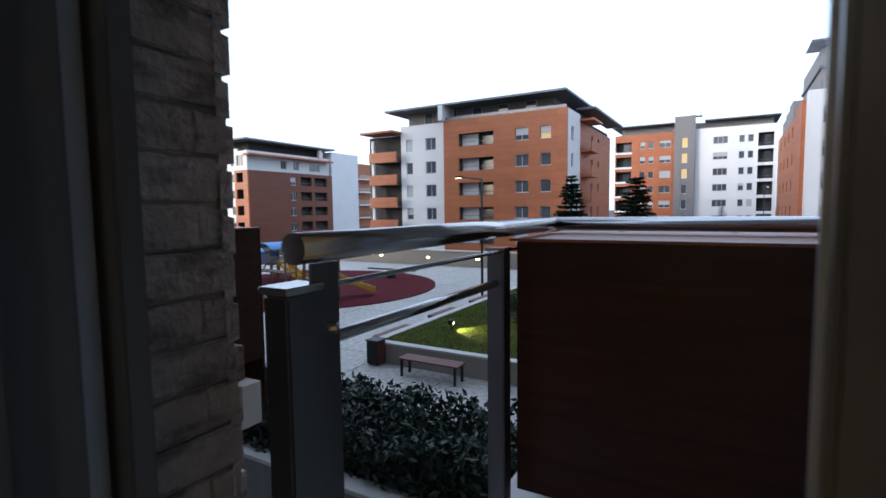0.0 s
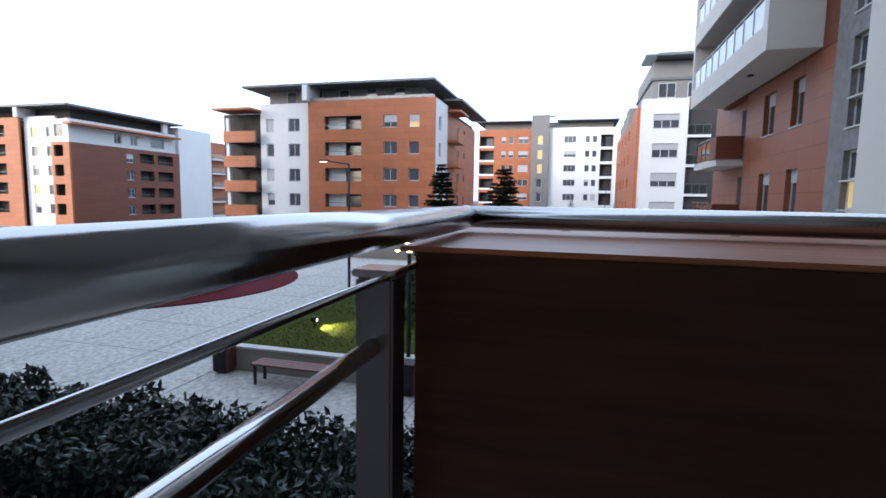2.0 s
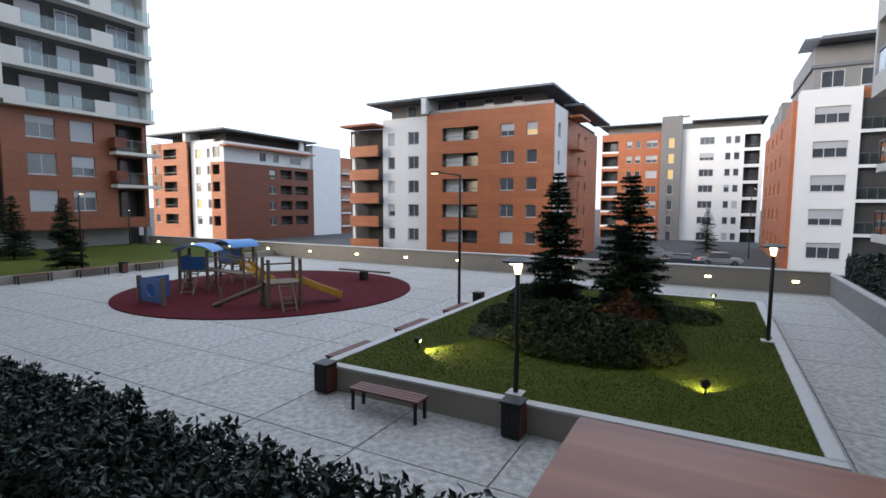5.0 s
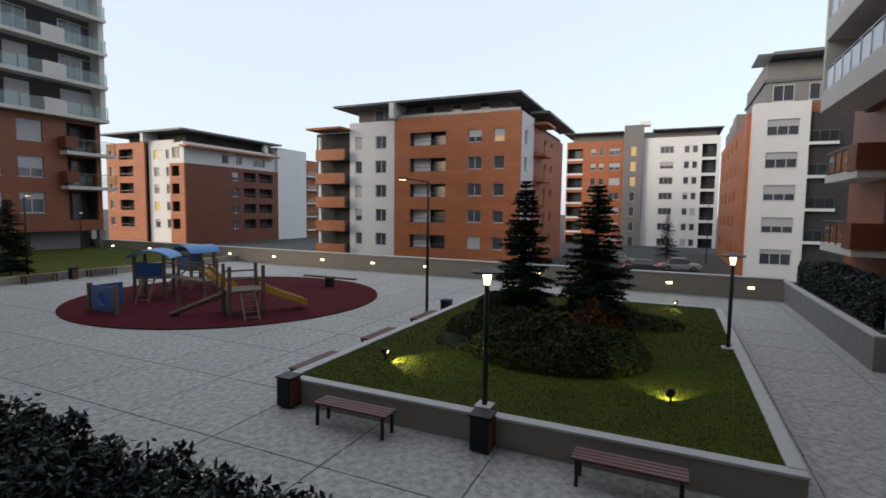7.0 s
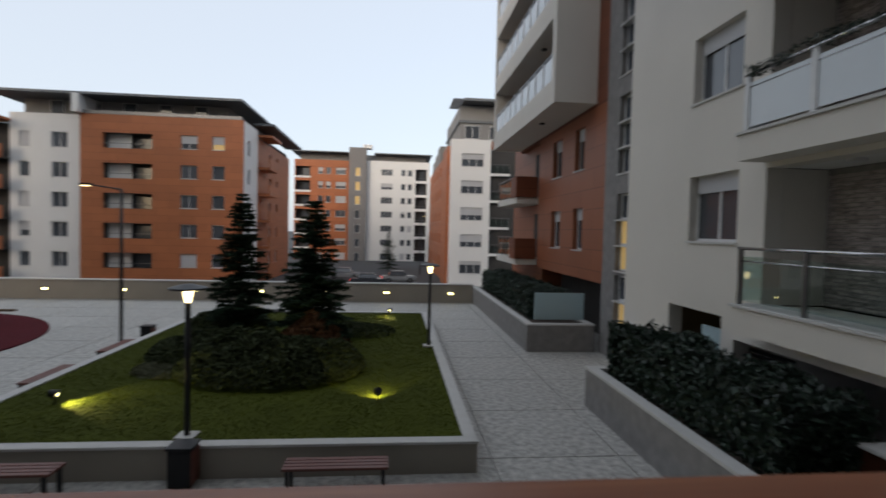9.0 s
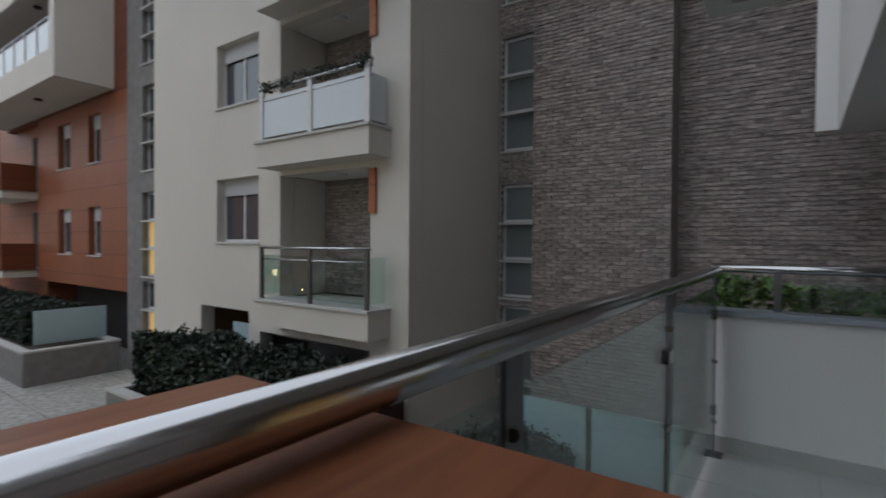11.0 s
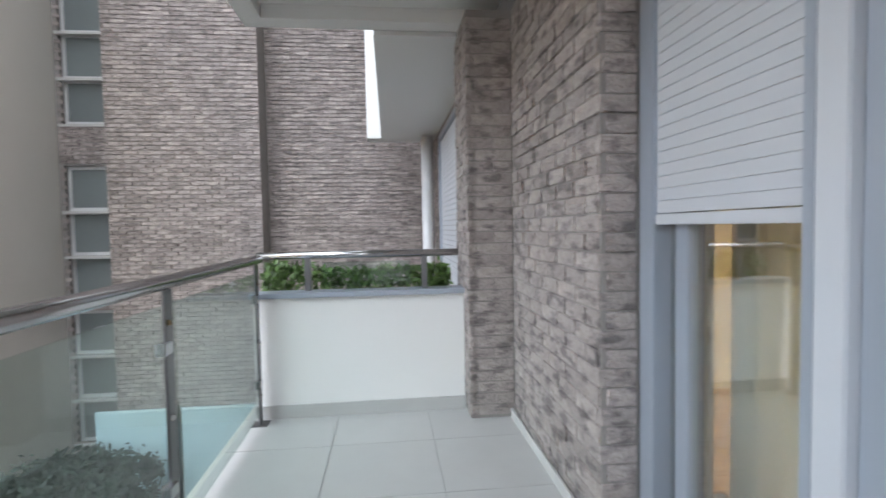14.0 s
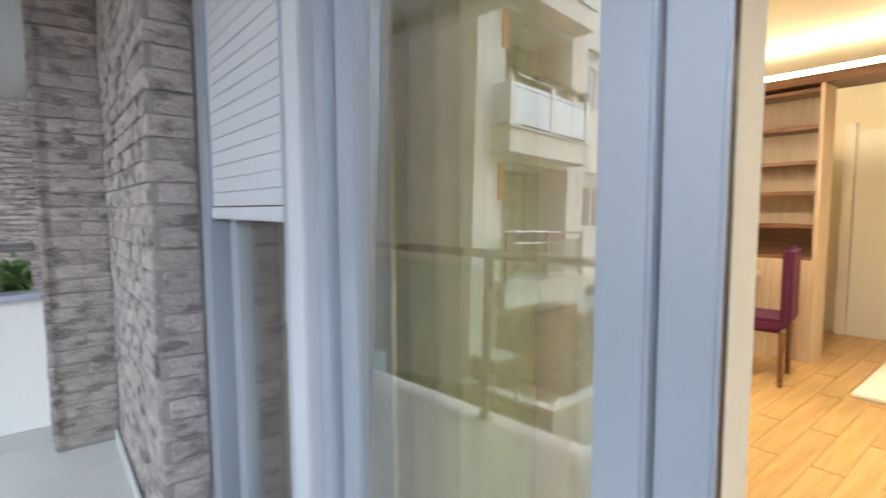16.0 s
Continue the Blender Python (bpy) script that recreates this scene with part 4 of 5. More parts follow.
part("rail_bar", rods(((0.0, -1.44, 1.0), (0.0, -0.05, 1.0), 0.006)), M_STEEL, rail, smooth=True)


def rail_post(x, y, along, low=0.0):
    """Two flat bars with clamps, cap and foot."""
    a, c = (0.035, 0.006) if along == "x" else (0.006, 0.035)
    ps = part("post", bbox(x - a, x + a, y - c, y + c, low - 0.006, RZ - 0.03, 0.002), M_STEEL_POST, rail, "flat brushed steel post")
    part("foot", bbox(x - 0.05, x + 0.05, y - 0.05, y + 0.05, low - 0.006, low + 0.006, 0.002), M_STEEL_POST, ps)
    for z in (0.2, 0.55, 0.92):
        part("bolt", rods(((x - 0.02, y - 0.012, low + z), (x + 0.02, y + 0.012, low + z), 0.012)), M_STEEL, ps)


part("post", bbox(-0.03, 0.03, -1.545, -1.465, -0.006, 1.0, 0.005), M_STEEL_POST, rail, "square steel post")
part("post_cap", bbox(-0.036, 0.036, -1.551, -1.459, 1.001, 1.014, 0.003), M_STEEL, rail)
rail_post(0.0, -1.425, "y")
part("post", bbox(-0.05, 0.012, -0.592, -0.53, -0.006, 0.998, 0.004), M_STEEL_POST, rail, "square steel post")
part("post_cap", bbox(-0.055, 0.017, -0.597, -0.525, 0.999, 1.011, 0.003), M_STEEL, rail)
for x in (1.35, 2.6, 3.9):
    rail_post(x, 0.0, "x")
for x0, x1 in ((1.06, 1.3), (1.4, 2.54), (2.66, 3.85)):
    part("glass_panel", bbox(x0, x1, -0.006, 0.006, 0.07, 0.99), M_GLASS, rail)
    for z in (0.25, 0.8):
        part("clamp", bbox(x1 - 0.02, x1 + 0.05, -0.02, 0.02, z, z + 0.05, 0.004), M_STEEL, rail)


def ledge(x0, x1, label, holes=True):
    t = thing("wooden_ledge", label, "ledge", (x0, 0, 0))
    part("top", bbox(x0 - 0.03, x1 + 0.055, -0.444, 0.292, 1.025, 1.035, 0.002), M_LEDGE, t, "reddish wood laminate top board")
    # upright panels carry their shade in the darker laminate
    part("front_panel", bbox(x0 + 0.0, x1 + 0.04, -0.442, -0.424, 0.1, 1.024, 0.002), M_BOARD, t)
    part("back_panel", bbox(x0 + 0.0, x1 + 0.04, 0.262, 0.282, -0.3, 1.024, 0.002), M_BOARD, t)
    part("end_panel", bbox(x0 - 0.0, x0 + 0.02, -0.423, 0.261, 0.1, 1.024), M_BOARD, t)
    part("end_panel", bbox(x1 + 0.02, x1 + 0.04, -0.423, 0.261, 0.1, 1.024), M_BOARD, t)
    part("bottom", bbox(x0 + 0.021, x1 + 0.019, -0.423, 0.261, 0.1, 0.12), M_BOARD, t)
    for x in (x0 + 0.1, x1 - 0.15):
        part("leg", bbox(x, x + 0.05, -0.3, -0.25, -0.012, 0.1), M_BLACK, t)
    for x in (x0 + 0.25, x1 - 0.3):
        part("screw", rods(((x, 0.15, 1.034), (x, 0.15, 1.038), 0.012)), M_STEEL, t)
    return t


ledge(0.0, 0.98, "wood laminate boxed ledge under the handrail at the balcony corner")
ledge(-3.7, -2.25, "wood laminate boxed ledge of the next balcony")
nr = thing("neighbour_railing", "steel handrail of the next balcony", "railing", (-2, 0, 0.0))
part("handrail", rods(((-3.75, 0, RZ), (-2.2, 0, RZ), 0.027, 0.027, 16)), M_STEEL, nr, smooth=True)
for x in (-3.6, -2.3):
    part("post", bbox(x - 0.035, x + 0.035, -0.006, 0.006, -0.01, RZ - 0.02), M_STEEL_POST, nr)
solid("planter_box", bbox(-2.6, -2.12, -1.3, -0.55, -0.012, 0.25, 0.01), M_RENDER_WHITE, "white rendered upstand beside the railing", "upstand", kind="structure")

# end parapet with planter
pp = thing("end_parapet", "white rendered parapet with grey cap at the balcony end", "parapet", (4, -0.7, 0), kind="structure")
part("wall", bbox(3.99, 4.12, -1.365, 0.05, -0.012, 0.81), M_RENDER_WHITE, pp)
part("cap", bbox(3.955, 4.14, -1.366, 0.07, 0.812, 0.845, 0.003), M_FRAME_GREY, pp)
part("baseboard", bbox(3.974, 3.989, -1.366, 0.05, -0.006, 0.09), M_TILE, pp)
tr = thing("planter_trough", "pale grey trough behind the parapet", "planter", (4.3, -0.7, 0.5))
part("trough", bbox(4.15, 4.6, -1.33, 0.05, 0.35, 0.78), M_FRAME_GREY, tr)
er = thing("parapet_rail", "thin steel rail with glass above the planter", "railing", (4.1, -0.7, 0.85))
part("handrail", rods(((4.08, 0.04, 1.09), (4.08, -1.34, 1.09), 0.025, 0.025, 14)), M_STEEL, er, smooth=True)
for y in (-0.3, -1.1):
    part("post", bbox(4.06, 4.1, y - 0.02, y + 0.02, 0.846, 1.07), M_STEEL_POST, er)
part("glass_panel", bbox(4.075, 4.085, -1.0, -0.4, 0.87, 1.04), M_GLASS, er)
solid("baseboard", bbox(2.5, 3.775, WY + 0.012, WY + 0.022, -0.006, 0.06), M_CAP, "pale tile skirting along the brick wall", "skirting", kind="structure")

# frosted screen and terrace glass below
scr = thing("frosted_screen", "frosted pale blue glass privacy screen on the garden terrace", "screen", (7.2, 1.9, G))
part("glass_panel", bbox(7.18, 7.2, 1.9, 2.85, G, -0.98), M_FROST, scr)
part("glass_panel", bbox(7.18, 7.2, 0.7, 1.82, G, -0.98), M_FROST, scr)
part("post", bbox(7.17, 7.21, 1.83, 1.89, G, -0.95), M_STEEL_POST, scr)

# ---------------------------------------------------------------- door and window front
DY = -1.86
dr = thing("door_1", "silver-grey aluminium balcony door front with large panes", "glazed door", (1, DY, 0), kind="structure")


def bar(x0, x1, z0=0.0, z1=2.42, y0=DY - 0.07, y1=DY, name="frame_bar", m=None):
    return part(name, bbox(x0, x1, y0, y1, z0, z1, 0.004), m or M_FRAME_GREY, dr)


# dark profiles paint the backlit side of the silver frame
bar(-0.02, 0.06, m=M_BACKLIT_FRAME)                       # jamb by the brick
bar(0.03, 0.09, y0=DY - 0.1, y1=DY - 0.075, m=M_BACKLIT_FRAME)
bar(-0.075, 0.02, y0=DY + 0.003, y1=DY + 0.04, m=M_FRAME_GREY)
bar(-0.075, 0.058, y0=DY + 0.043, y1=DY + 0.075, m=M_BACKLIT_FRAME)
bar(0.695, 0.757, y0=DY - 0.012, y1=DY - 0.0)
# dark strip holds the stile's painted backlit shade
bar(0.697, 0.757, y0=DY - 0.03, y1=DY - 0.014, m=M_BACKLIT_FRAME)   # meeting stile, three profiles
bar(0.76, 0.825, y0=DY - 0.06, y1=DY + 0.012)
bar(1.36, 1.44, y1=DY + 0.01)
bar(1.443, 1.475, y0=DY - 0.05, y1=DY + 0.03)
bar(1.478, 1.53, y1=DY + 0.015)
bar(1.533, 1.62, y0=DY - 0.06, y1=DY + 0.045, m=M_SHUTTER)
bar(0.825, 1.36, 0.0, 0.08)
bar(0.825, 1.36, 2.34, 2.42)
bar(0.06, 0.70, 2.34, 2.42)
bar(0.06, 0.70, -0.012, 0.03)
pn = part("pane", bbox(-0.262, 0.262, -0.006, 0.006, -1.12, 1.12), M_GLASS_DOOR, dr)
pn.matrix_basis = Matrix.Translation((1.0925, DY - 0.033, 1.21)) @ Matrix.Rotation(radians(3.0), 4, "Z") @ Matrix.Rotation(radians(1.2), 4, "X")   # leaf stands ajar, tilted in at the head
pn.visible_shadow = False
bar(1.62, 1.66, y1=DY + 0.04)
bar(2.32, 2.42, y1=DY + 0.04)
bar(2.18, 2.26, 0.06, 1.3, DY - 0.07, DY - 0.01)
bar(1.66, 2.32, 0.0, 0.06)
pn = part("pane", bbox(1.66, 2.32, DY - 0.045, DY - 0.03, 0.06, 2.4), M_GLASS_DOOR, dr)
pn.visible_shadow = False
sh = part("roller_shutter", bbox(1.66, 2.40, DY + 0.0, DY + 0.03, 1.262, 1.30, 0.004), M_SHUTTER, dr, "half-lowered pale grey roller shutter")
for k in range(26):
    part("slat", bbox(1.662, 2.398, DY + 0.004, DY + 0.024, 1.304 + k * 0.044, 1.347 + k * 0.044, 0.0015), M_SHUTTER, sh)
part("sill", bbox(-0.1, 2.44, DY - 0.1, WY + 0.02, -0.05, -0.013), M_CAP, dr)

# ---------------------------------------------------------------- room behind the door
solid("wall_room_back", bbox(-1.6, 4.4, -8.0, -7.7, -0.2, 2.8), M_WALL_IN, "cream painted room wall", "wall", kind="structure")
solid("wall_room_side", bbox(4.1, 4.4, -7.7, -2.12, -0.2, 2.8), M_WALL_IN, "cream painted room wall", "wall", kind="structure")
solid("wall_room_near", bbox(-1.6, -1.3, -7.7, -2.12, -0.2, 2.8), M_WALL_IN, "cream painted room wall", "wall", kind="structure")
solid("ceiling_room", bbox(-1.6, 4.4, -7.7, -2.1, 2.6, 2.8), M_WALL_IN, "cream room ceiling", "ceiling", kind="structure")
room_floor = solid("floor_room", bbox(-1.3, 4.1, -7.7, -1.97, -0.2, -0.015), M_JOINT, "honey oak plank floor", "floor", kind="structure")
solid("trim_inner_left", bbox(-1.3, -0.03, -2.16, -2.105, -0.02, 2.6), M_WALL_IN, "cream inner wall face by the door", "wall", kind="structure")
solid("trim_inner_right", bbox(2.46, 4.1, -2.16, -2.105, -0.02, 2.6), M_WALL_IN, "cream inner wall face by the window", "wall", kind="structure")
for x, y in ((1.4, -4.2), (2.9, -6.2), (0.2, -6.2)):
    lamp = new("ceiling_light", bpy.data.lights.new("ceiling_light", "AREA"))
    lamp.data.shape, lamp.data.size, lamp.data.energy, lamp.data.color = "DISK", 0.3, 5.0, (1.0, 0.83, 0.56)
    lamp.matrix_world = look((x, y, 2.5), (x, y, 0))
    cl = thing("round_ceiling_lamp", "small round ceiling lamp glowing warm white", "ceiling lamp", (x, y, 2.6), "room ceiling lamps")
    part("rim", rods(((x, y, 2.56), (x, y, 2.6), 0.16, 0.16, 24)), M_WHITE, cl)
    part("diffuser", rods(((x, y, 2.545), (x, y, 2.559), 0.14, 0.14, 24)), M_LED, cl)
solid("led_cove", bbox(0.2, 4.0, -6.3, -6.22, 2.336, 2.38), M_LED, "warm light strip in the ceiling cove", "light strip")
cv = solid("walnut_cornice", bbox(0.2, 4.1, -6.6, -6.2, 2.262, 2.335), M_WALNUT, "walnut cornice board under the light strip", "cornice")
sf = thing("bookshelf", "pale ash shelf unit with walnut boards, empty", "shelf", (2.2, -6.4, -0.015))
for x in (1.72, 2.46, 3.2):
    part("side_panel", bbox(x, x + 0.03, -6.5, -6.22, -0.015, 2.26), M_SHELF, sf)
part("back_panel", bbox(1.72, 3.23, -6.52, -6.502, -0.015, 2.26), M_SHELF, sf)
for x0, x1 in ((1.751, 2.459), (2.491, 3.199)):
    for z in (0.85, 1.11, 1.385, 1.63, 1.91, 2.2):
        part("shelf", bbox(x0, x1, -6.5, -6.23, z, z + 0.03), M_WALNUT, sf)
    part("drawer_front", bbox(x0, x1, -6.25, -6.225, 0.0, 0.848), M_SHELF, sf)
    part("niche_back", bbox(x0, x1, -6.498, -6.49, 0.882, 1.108), M_WALNUT, sf)
pd = thing("pendant_lamp", "round glowing glass pendant lamp over the dining table", "pendant lamp", (2.12, -5.5, 2.6))
part("canopy", rods(((2.12, -5.5, 2.57), (2.12, -5.5, 2.599), 0.05, 0.06, 16)), M_WHITE, pd)
part("cord", rods(((2.12, -5.5, 1.89), (2.12, -5.5, 2.57), 0.004)), M_BLACK, pd)
part("globe", ball(bmesh.new(), (2.12, -5.5, 1.79), 0.1), M_LED, pd, smooth=True)


def chair(m, label):
    t = thing("dining_chair", label, "chair", (0, 0, 0), "chairs at the table")
    part("seat", bbox(-0.23, 0.23, -0.23, 0.23, 0.4, 0.5, 0.03), M_PURPLE, t)
    part("backrest", bbox(-0.23, 0.23, 0.2, 0.27, 0.45, 1.02, 0.03), M_PURPLE, t)
    for x in (-0.2, 0.2):
        for y in (-0.2, 0.22):
            part("leg", rods(((x, y, 0), (x, y, 0.41), 0.016, 0.024)), M_WALNUT, t)
    t.matrix_basis = m
    return t


chair(pose(1.95, -5.6, -0.015, 0, 0, 100), "plum velvet dining chair with dark wooden legs")
chair(pose(2.6, -4.9, -0.015, 0, 0, 10), "plum velvet dining chair behind the table")
tb = thing("dining_table", "pale wooden dining table with square legs", "table", (2.6, -5.6, -0.015))
part("tabletop", bbox(2.05, 3.3, -6.1, -5.2, 0.72, 0.76, 0.005), M_SHELF, tb)
for x in (2.1, 3.2):
    for y in (-6.05, -5.3):
        part("leg", bbox(x, x + 0.06, y, y + 0.06, -0.015, 0.72), M_SHELF, tb)
rug = solid("rug", bbox(0.0, 1.33, -6.75, -5.6, -0.004, 0.02, 0.008), M_SHEER, "cream shaggy rug on the floor", "rug")
idr = thing("door_2", "white lacquered interior door with frame", "door", (1.2, -7.68, -0.01), kind="structure")
part("leaf", bbox(1.0, 1.8, -7.695, -7.65, -0.01, 2.02, 0.004), M_WHITE, idr)
part("frame", bbox(0.91, 0.995, -7.698, -7.62, -0.01, 2.1), M_WHITE, idr)
part("frame", bbox(1.805, 1.89, -7.698, -7.62, -0.01, 2.1), M_WHITE, idr)
part("handle", rods(((1.1, -7.6, 1.0), (1.22, -7.6, 1.0), 0.01), ((1.1, -7.65, 1.0), (1.1, -7.6, 1.0), 0.01)), M_STEEL, idr)


def curtain(x0, x1, y, m, label, wave=0.03, pitch=0.09):
    bm = bmesh.new()
    n = int((x1 - x0) / 0.012)
    for t in (0, 0.004):
        vs = []
        for k in range(n + 1):
            x = x0 + (x1 - x0) * k / n
            yy = y + t + wave * math.sin(2 * math.pi * (x - x0) / pitch) + 0.3 * wave * math.sin(17 * x)
            vs.append((bm.verts.new((x, yy, 0.02)), bm.verts.new((x, yy, 2.5))))
        for a, b in zip(vs, vs[1:]):
            bm.faces.new((a[0], b[0], b[1], a[1]))
    t = thing("curtain", label, "curtain", ((x0 + x1) / 2, y, 2.55))
    part("cloth", bm, m, t, smooth=True)
    part("track", bbox(x0, x1, y - 0.02, y + 0.02, 2.51, 2.55), M_WHITE, t)
    return t


curtain(0.785, 2.46, -2.215, M_VOILE, "cream voile curtain drawn behind the panes", 0.025, 0.13)
curtain(1.14, 1.6, -2.13, M_CURTAIN, "mustard yellow curtain gathered behind the pane")
curtain(2.25, 2.5, -2.3, M_CURTAIN, "mustard yellow curtain at the window edge")


# ---------------------------------------------------------------- planting
def leaves(name, n, sample, size, material, label, category, kind="stuff", droop=0.3, seed=1):
    """Many small pointed leaves, each two triangles, folded along the middle."""
    rng = np.random.default_rng(seed)
    c = sample(rng, n)
    d = rng.normal(size=(n, 3))
    d[:, 2] -= droop
    d /= np.linalg.norm(d, axis=1)[:, None]
    e = np.cross(d, rng.normal(size=(n, 3)))
    e /= np.linalg.norm(e, axis=1)[:, None]
    s = size * rng.uniform(0.6, 1.3, (n, 1))
    nrm = np.cross(d, e)
    v = np.stack([c - d * s, c + e * s * 0.45 + nrm * s * 0.15, c + d * s, c - e * s * 0.45 + nrm * s * 0.15], 1).reshape(-1, 3)
    f = np.arange(n * 4).reshape(-1, 4)
    faces = np.concatenate([f[:, [0, 1, 2]], f[:, [0, 2, 3]]])
    ob = cloud(name, v.tolist(), faces.tolist(), material)
    return tagged(ob, label, category, kind=kind) if label else ob


def hedge_sample(x0, x1, y0, y1, z0, z1, lump=0.12):
    """Points near the top and sides of an uneven box."""
    def fn(rng, n):
        p = rng.uniform((x0, y0, z0), (x1, y1, z1), (n, 3))
        side = rng.random(n)
        q = 0.16 * rng.random(n) ** 1.5
        wave = lump * (np.sin(p[:, 0] * 3.1) * np.sin(p[:, 1] * 2.7 + 1) + 0.6 * np.sin(p[:, 0] * 7.3 + p[:, 1] * 5.1) + 0.5 * np.sin(p[:, 2] * 6 + p[:, 0] * 2))
        t = side < 0.5
        p[t, 2] = z1 - q[t]
        a = (side >= 0.5) & (side < 0.68)
        p[a, 1] = y0 + q[a]
        a = (side >= 0.68) & (side < 0.82)
        p[a, 1] = y1 - q[a]
        a = (side >= 0.82) & (side < 0.91)
        p[a, 0] = x0 + q[a]
        a = side >= 0.91
        p[a, 0] = x1 - q[a]
        p[:, 2] += wave * (p[:, 2] - z0) / (z1 - z0)
        p[:, 1] += wave * 0.5
        return p
    return fn


def hedge(x0, x1, y0, y1, z0, z1, n, size, label, seed):
    t = thing("hedge", label, "hedge", ((x0 + x1) / 2, (y0 + y1) / 2, z0))
    ob = leaves("foliage", n, hedge_sample(x0, x1, y0, y1, z0, z1), size, M_LEAF, "", "", seed=seed)
    ob.parent, ob.matrix_parent_inverse = t, Matrix.Translation(-t.location)
    part("twig_core", bbox(x0 + 0.2, x1 - 0.2, y0 + 0.2, y1 - 0.2, z0 - 0.02, z1 - 0.22), M_LEAF, t)
    return t


def planter(x0, x1, y0, y1, top, label):
    t = thing("planter_bed", label, "planter", ((x0 + x1) / 2, (y0 + y1) / 2, G - 0.03), kind="structure")
    for a in ((x0, x1, y0, y0 + 0.22), (x0, x1, y1 - 0.22, y1), (x0, x0 + 0.22, y0 + 0.22, y1 - 0.22), (x1 - 0.22, x1, y0 + 0.22, y1 - 0.22)):
        part("wall", bbox(*a, G - 0.05, top - 0.06), M_STONE, t)
        part("cap", bbox(a[0] - 0.02, a[1] + 0.02, a[2] - 0.02, a[3] + 0.02, top - 0.058, top, 0.006), M_CAP, t)
    part("soil", bbox(x0 + 0.22, x1 - 0.22, y0 + 0.22, y1 - 0.22, G - 0.05, top - 0.12), M_BARK, t)
    return t


planter(5.0, 7.4, 16.6, 28.5, -1.83, "raised grey stone planter with pale cap along the path")
hedge(5.5, 7.2, 18.3, 28.3, -1.95, -0.95, 18000, 0.08, "dark evergreen hedge in the raised planter", 2)
solid("planter_screen", bbox(5.5, 7.35, 17.5, 17.54, -1.83, -0.85), M_FROST, "frosted glass screen standing in the planter", "screen")
planter(5.0, 7.15, 4.7, 11.3, -1.85, "raised grey stone planter with pale cap by the wing")
hedge(5.4, 6.75, 5.8, 11.0, -1.97, -0.92, 20000, 0.07, "dark evergreen hedge in the near planter", 4)
planter(-14, 2.5, 1.9, 3.6, -1.9, "raised planter along the foot of the balconies")
hedge(-13.5, 2.0, 2.1, 3.5, -2.0, -1.36, 42000, 0.058, "dark glossy laurel hedge below the balcony", 6)
sb = thing("storage_box", "dark brown storage box with a pale lid beside the hedge", "storage box", (6.85, 5.4, -1.97))
part("body", bbox(6.5, 7.08, 4.98, 5.72, -1.97, -1.42, 0.01), M_BOARD, sb)
part("lid", bbox(6.46, 7.1, 4.95, 5.75, -1.418, -1.36, 0.012), M_CAP, sb)
hedge(4.6, 7.0, 2.0, 3.5, -2.8, -1.45, 9000, 0.055, "dark leafy shrubs on the garden terrace", 7)
fl = leaves("flowering_plants", 1500, hedge_sample(4.18, 4.58, -1.3, 0.03, 0.74, 0.97, 0.04), 0.035, M_LEAF_LIGHT, "fresh green bedding plants in the trough", "plants", seed=9)
bl = leaves("garland", 700, hedge_sample(6.62, 6.85, 5.5, 8.4, 4.2, 4.36, 0.03), 0.04, M_LEAF, "dark green garland along the balcony handrail", "garland", seed=10)


def conifer(x, y, z, h, r, label, seed, thin=1.0):
    """Tapered trunk, whorls of drooping limbs, needle sprays along each limb."""
    rnd = random.Random(seed)
    t = thing("conifer", label, "tree", (x, y, z))
    part("trunk", rods(((x, y, z - 0.05), (x, y, z + h * 0.97), 0.035 * h / 2, 0.012, 8)), M_BARK, t)
    limbs = bmesh.new()
    vs, fs = [], []
    zz = 0.08
    while zz < 0.98:
        for k in range(rnd.randint(5, 8)):
            a = rnd.uniform(0, 6.283)
            ln = r * (1 - zz) ** 0.8 * rnd.uniform(0.7, 1.15) + 0.12
            o = Vector((x, y, z + zz * h))
            tip = o + Vector((math.cos(a) * ln, math.sin(a) * ln, -0.12 * ln + 0.22 * ln * zz))
            rod(limbs, o, tip, 0.018, 0.004, 4)
            n = max(10, int(ln * 120 * thin))
            for j in range(n):
                f = rnd.random() ** 0.7
                p = o.lerp(tip, f)
                w = 0.24 * (1.1 - f * 0.6) * (0.4 + ln / r)
                q = p + Vector((rnd.uniform(-w, w), rnd.uniform(-w, w), rnd.uniform(-w * 0.7, w * 0.3)))
                d = (q - p).normalized() if (q - p).length > 1e-4 else Vector((0, 0, 1))
                sdir = d.cross(Vector((rnd.uniform(-1, 1), rnd.uniform(-1, 1), 1))).normalized() * 0.03
                i = len(vs)
                vs += [tuple(p - sdir), tuple(p + sdir), tuple(q + d * 0.05)]
                fs.append((i, i + 1, i + 2))
        zz += rnd.uniform(0.02, 0.04)
    part("branchwork", limbs, M_BARK, t)
    ob = cloud("crown", vs, fs, M_NEEDLE)
    ob.parent, ob.matrix_parent_inverse = t, Matrix.Translation(-t.location)
    return t


conifer(-4.55, 16.6, LAWN - 0.03, 4.7, 1.15, "dark green young fir tree on the lawn", 1)
conifer(-2.05, 15.2, LAWN - 0.03, 4.55, 1.25, "dark green young spruce tree on the lawn", 2)
conifer(-32.3, 14.6, G + 0.29, 4.2, 1.1, "dark young conifer by the tower", 3, 0.6)
conifer(-41, 15.5, G + 0.29, 4.4, 1.2, "dark young conifer near the tower wall", 4, 0.5)
conifer(-0.5, 80, -5.1, 6.5, 1.8, "distant conifer by the street", 5, 0.4)


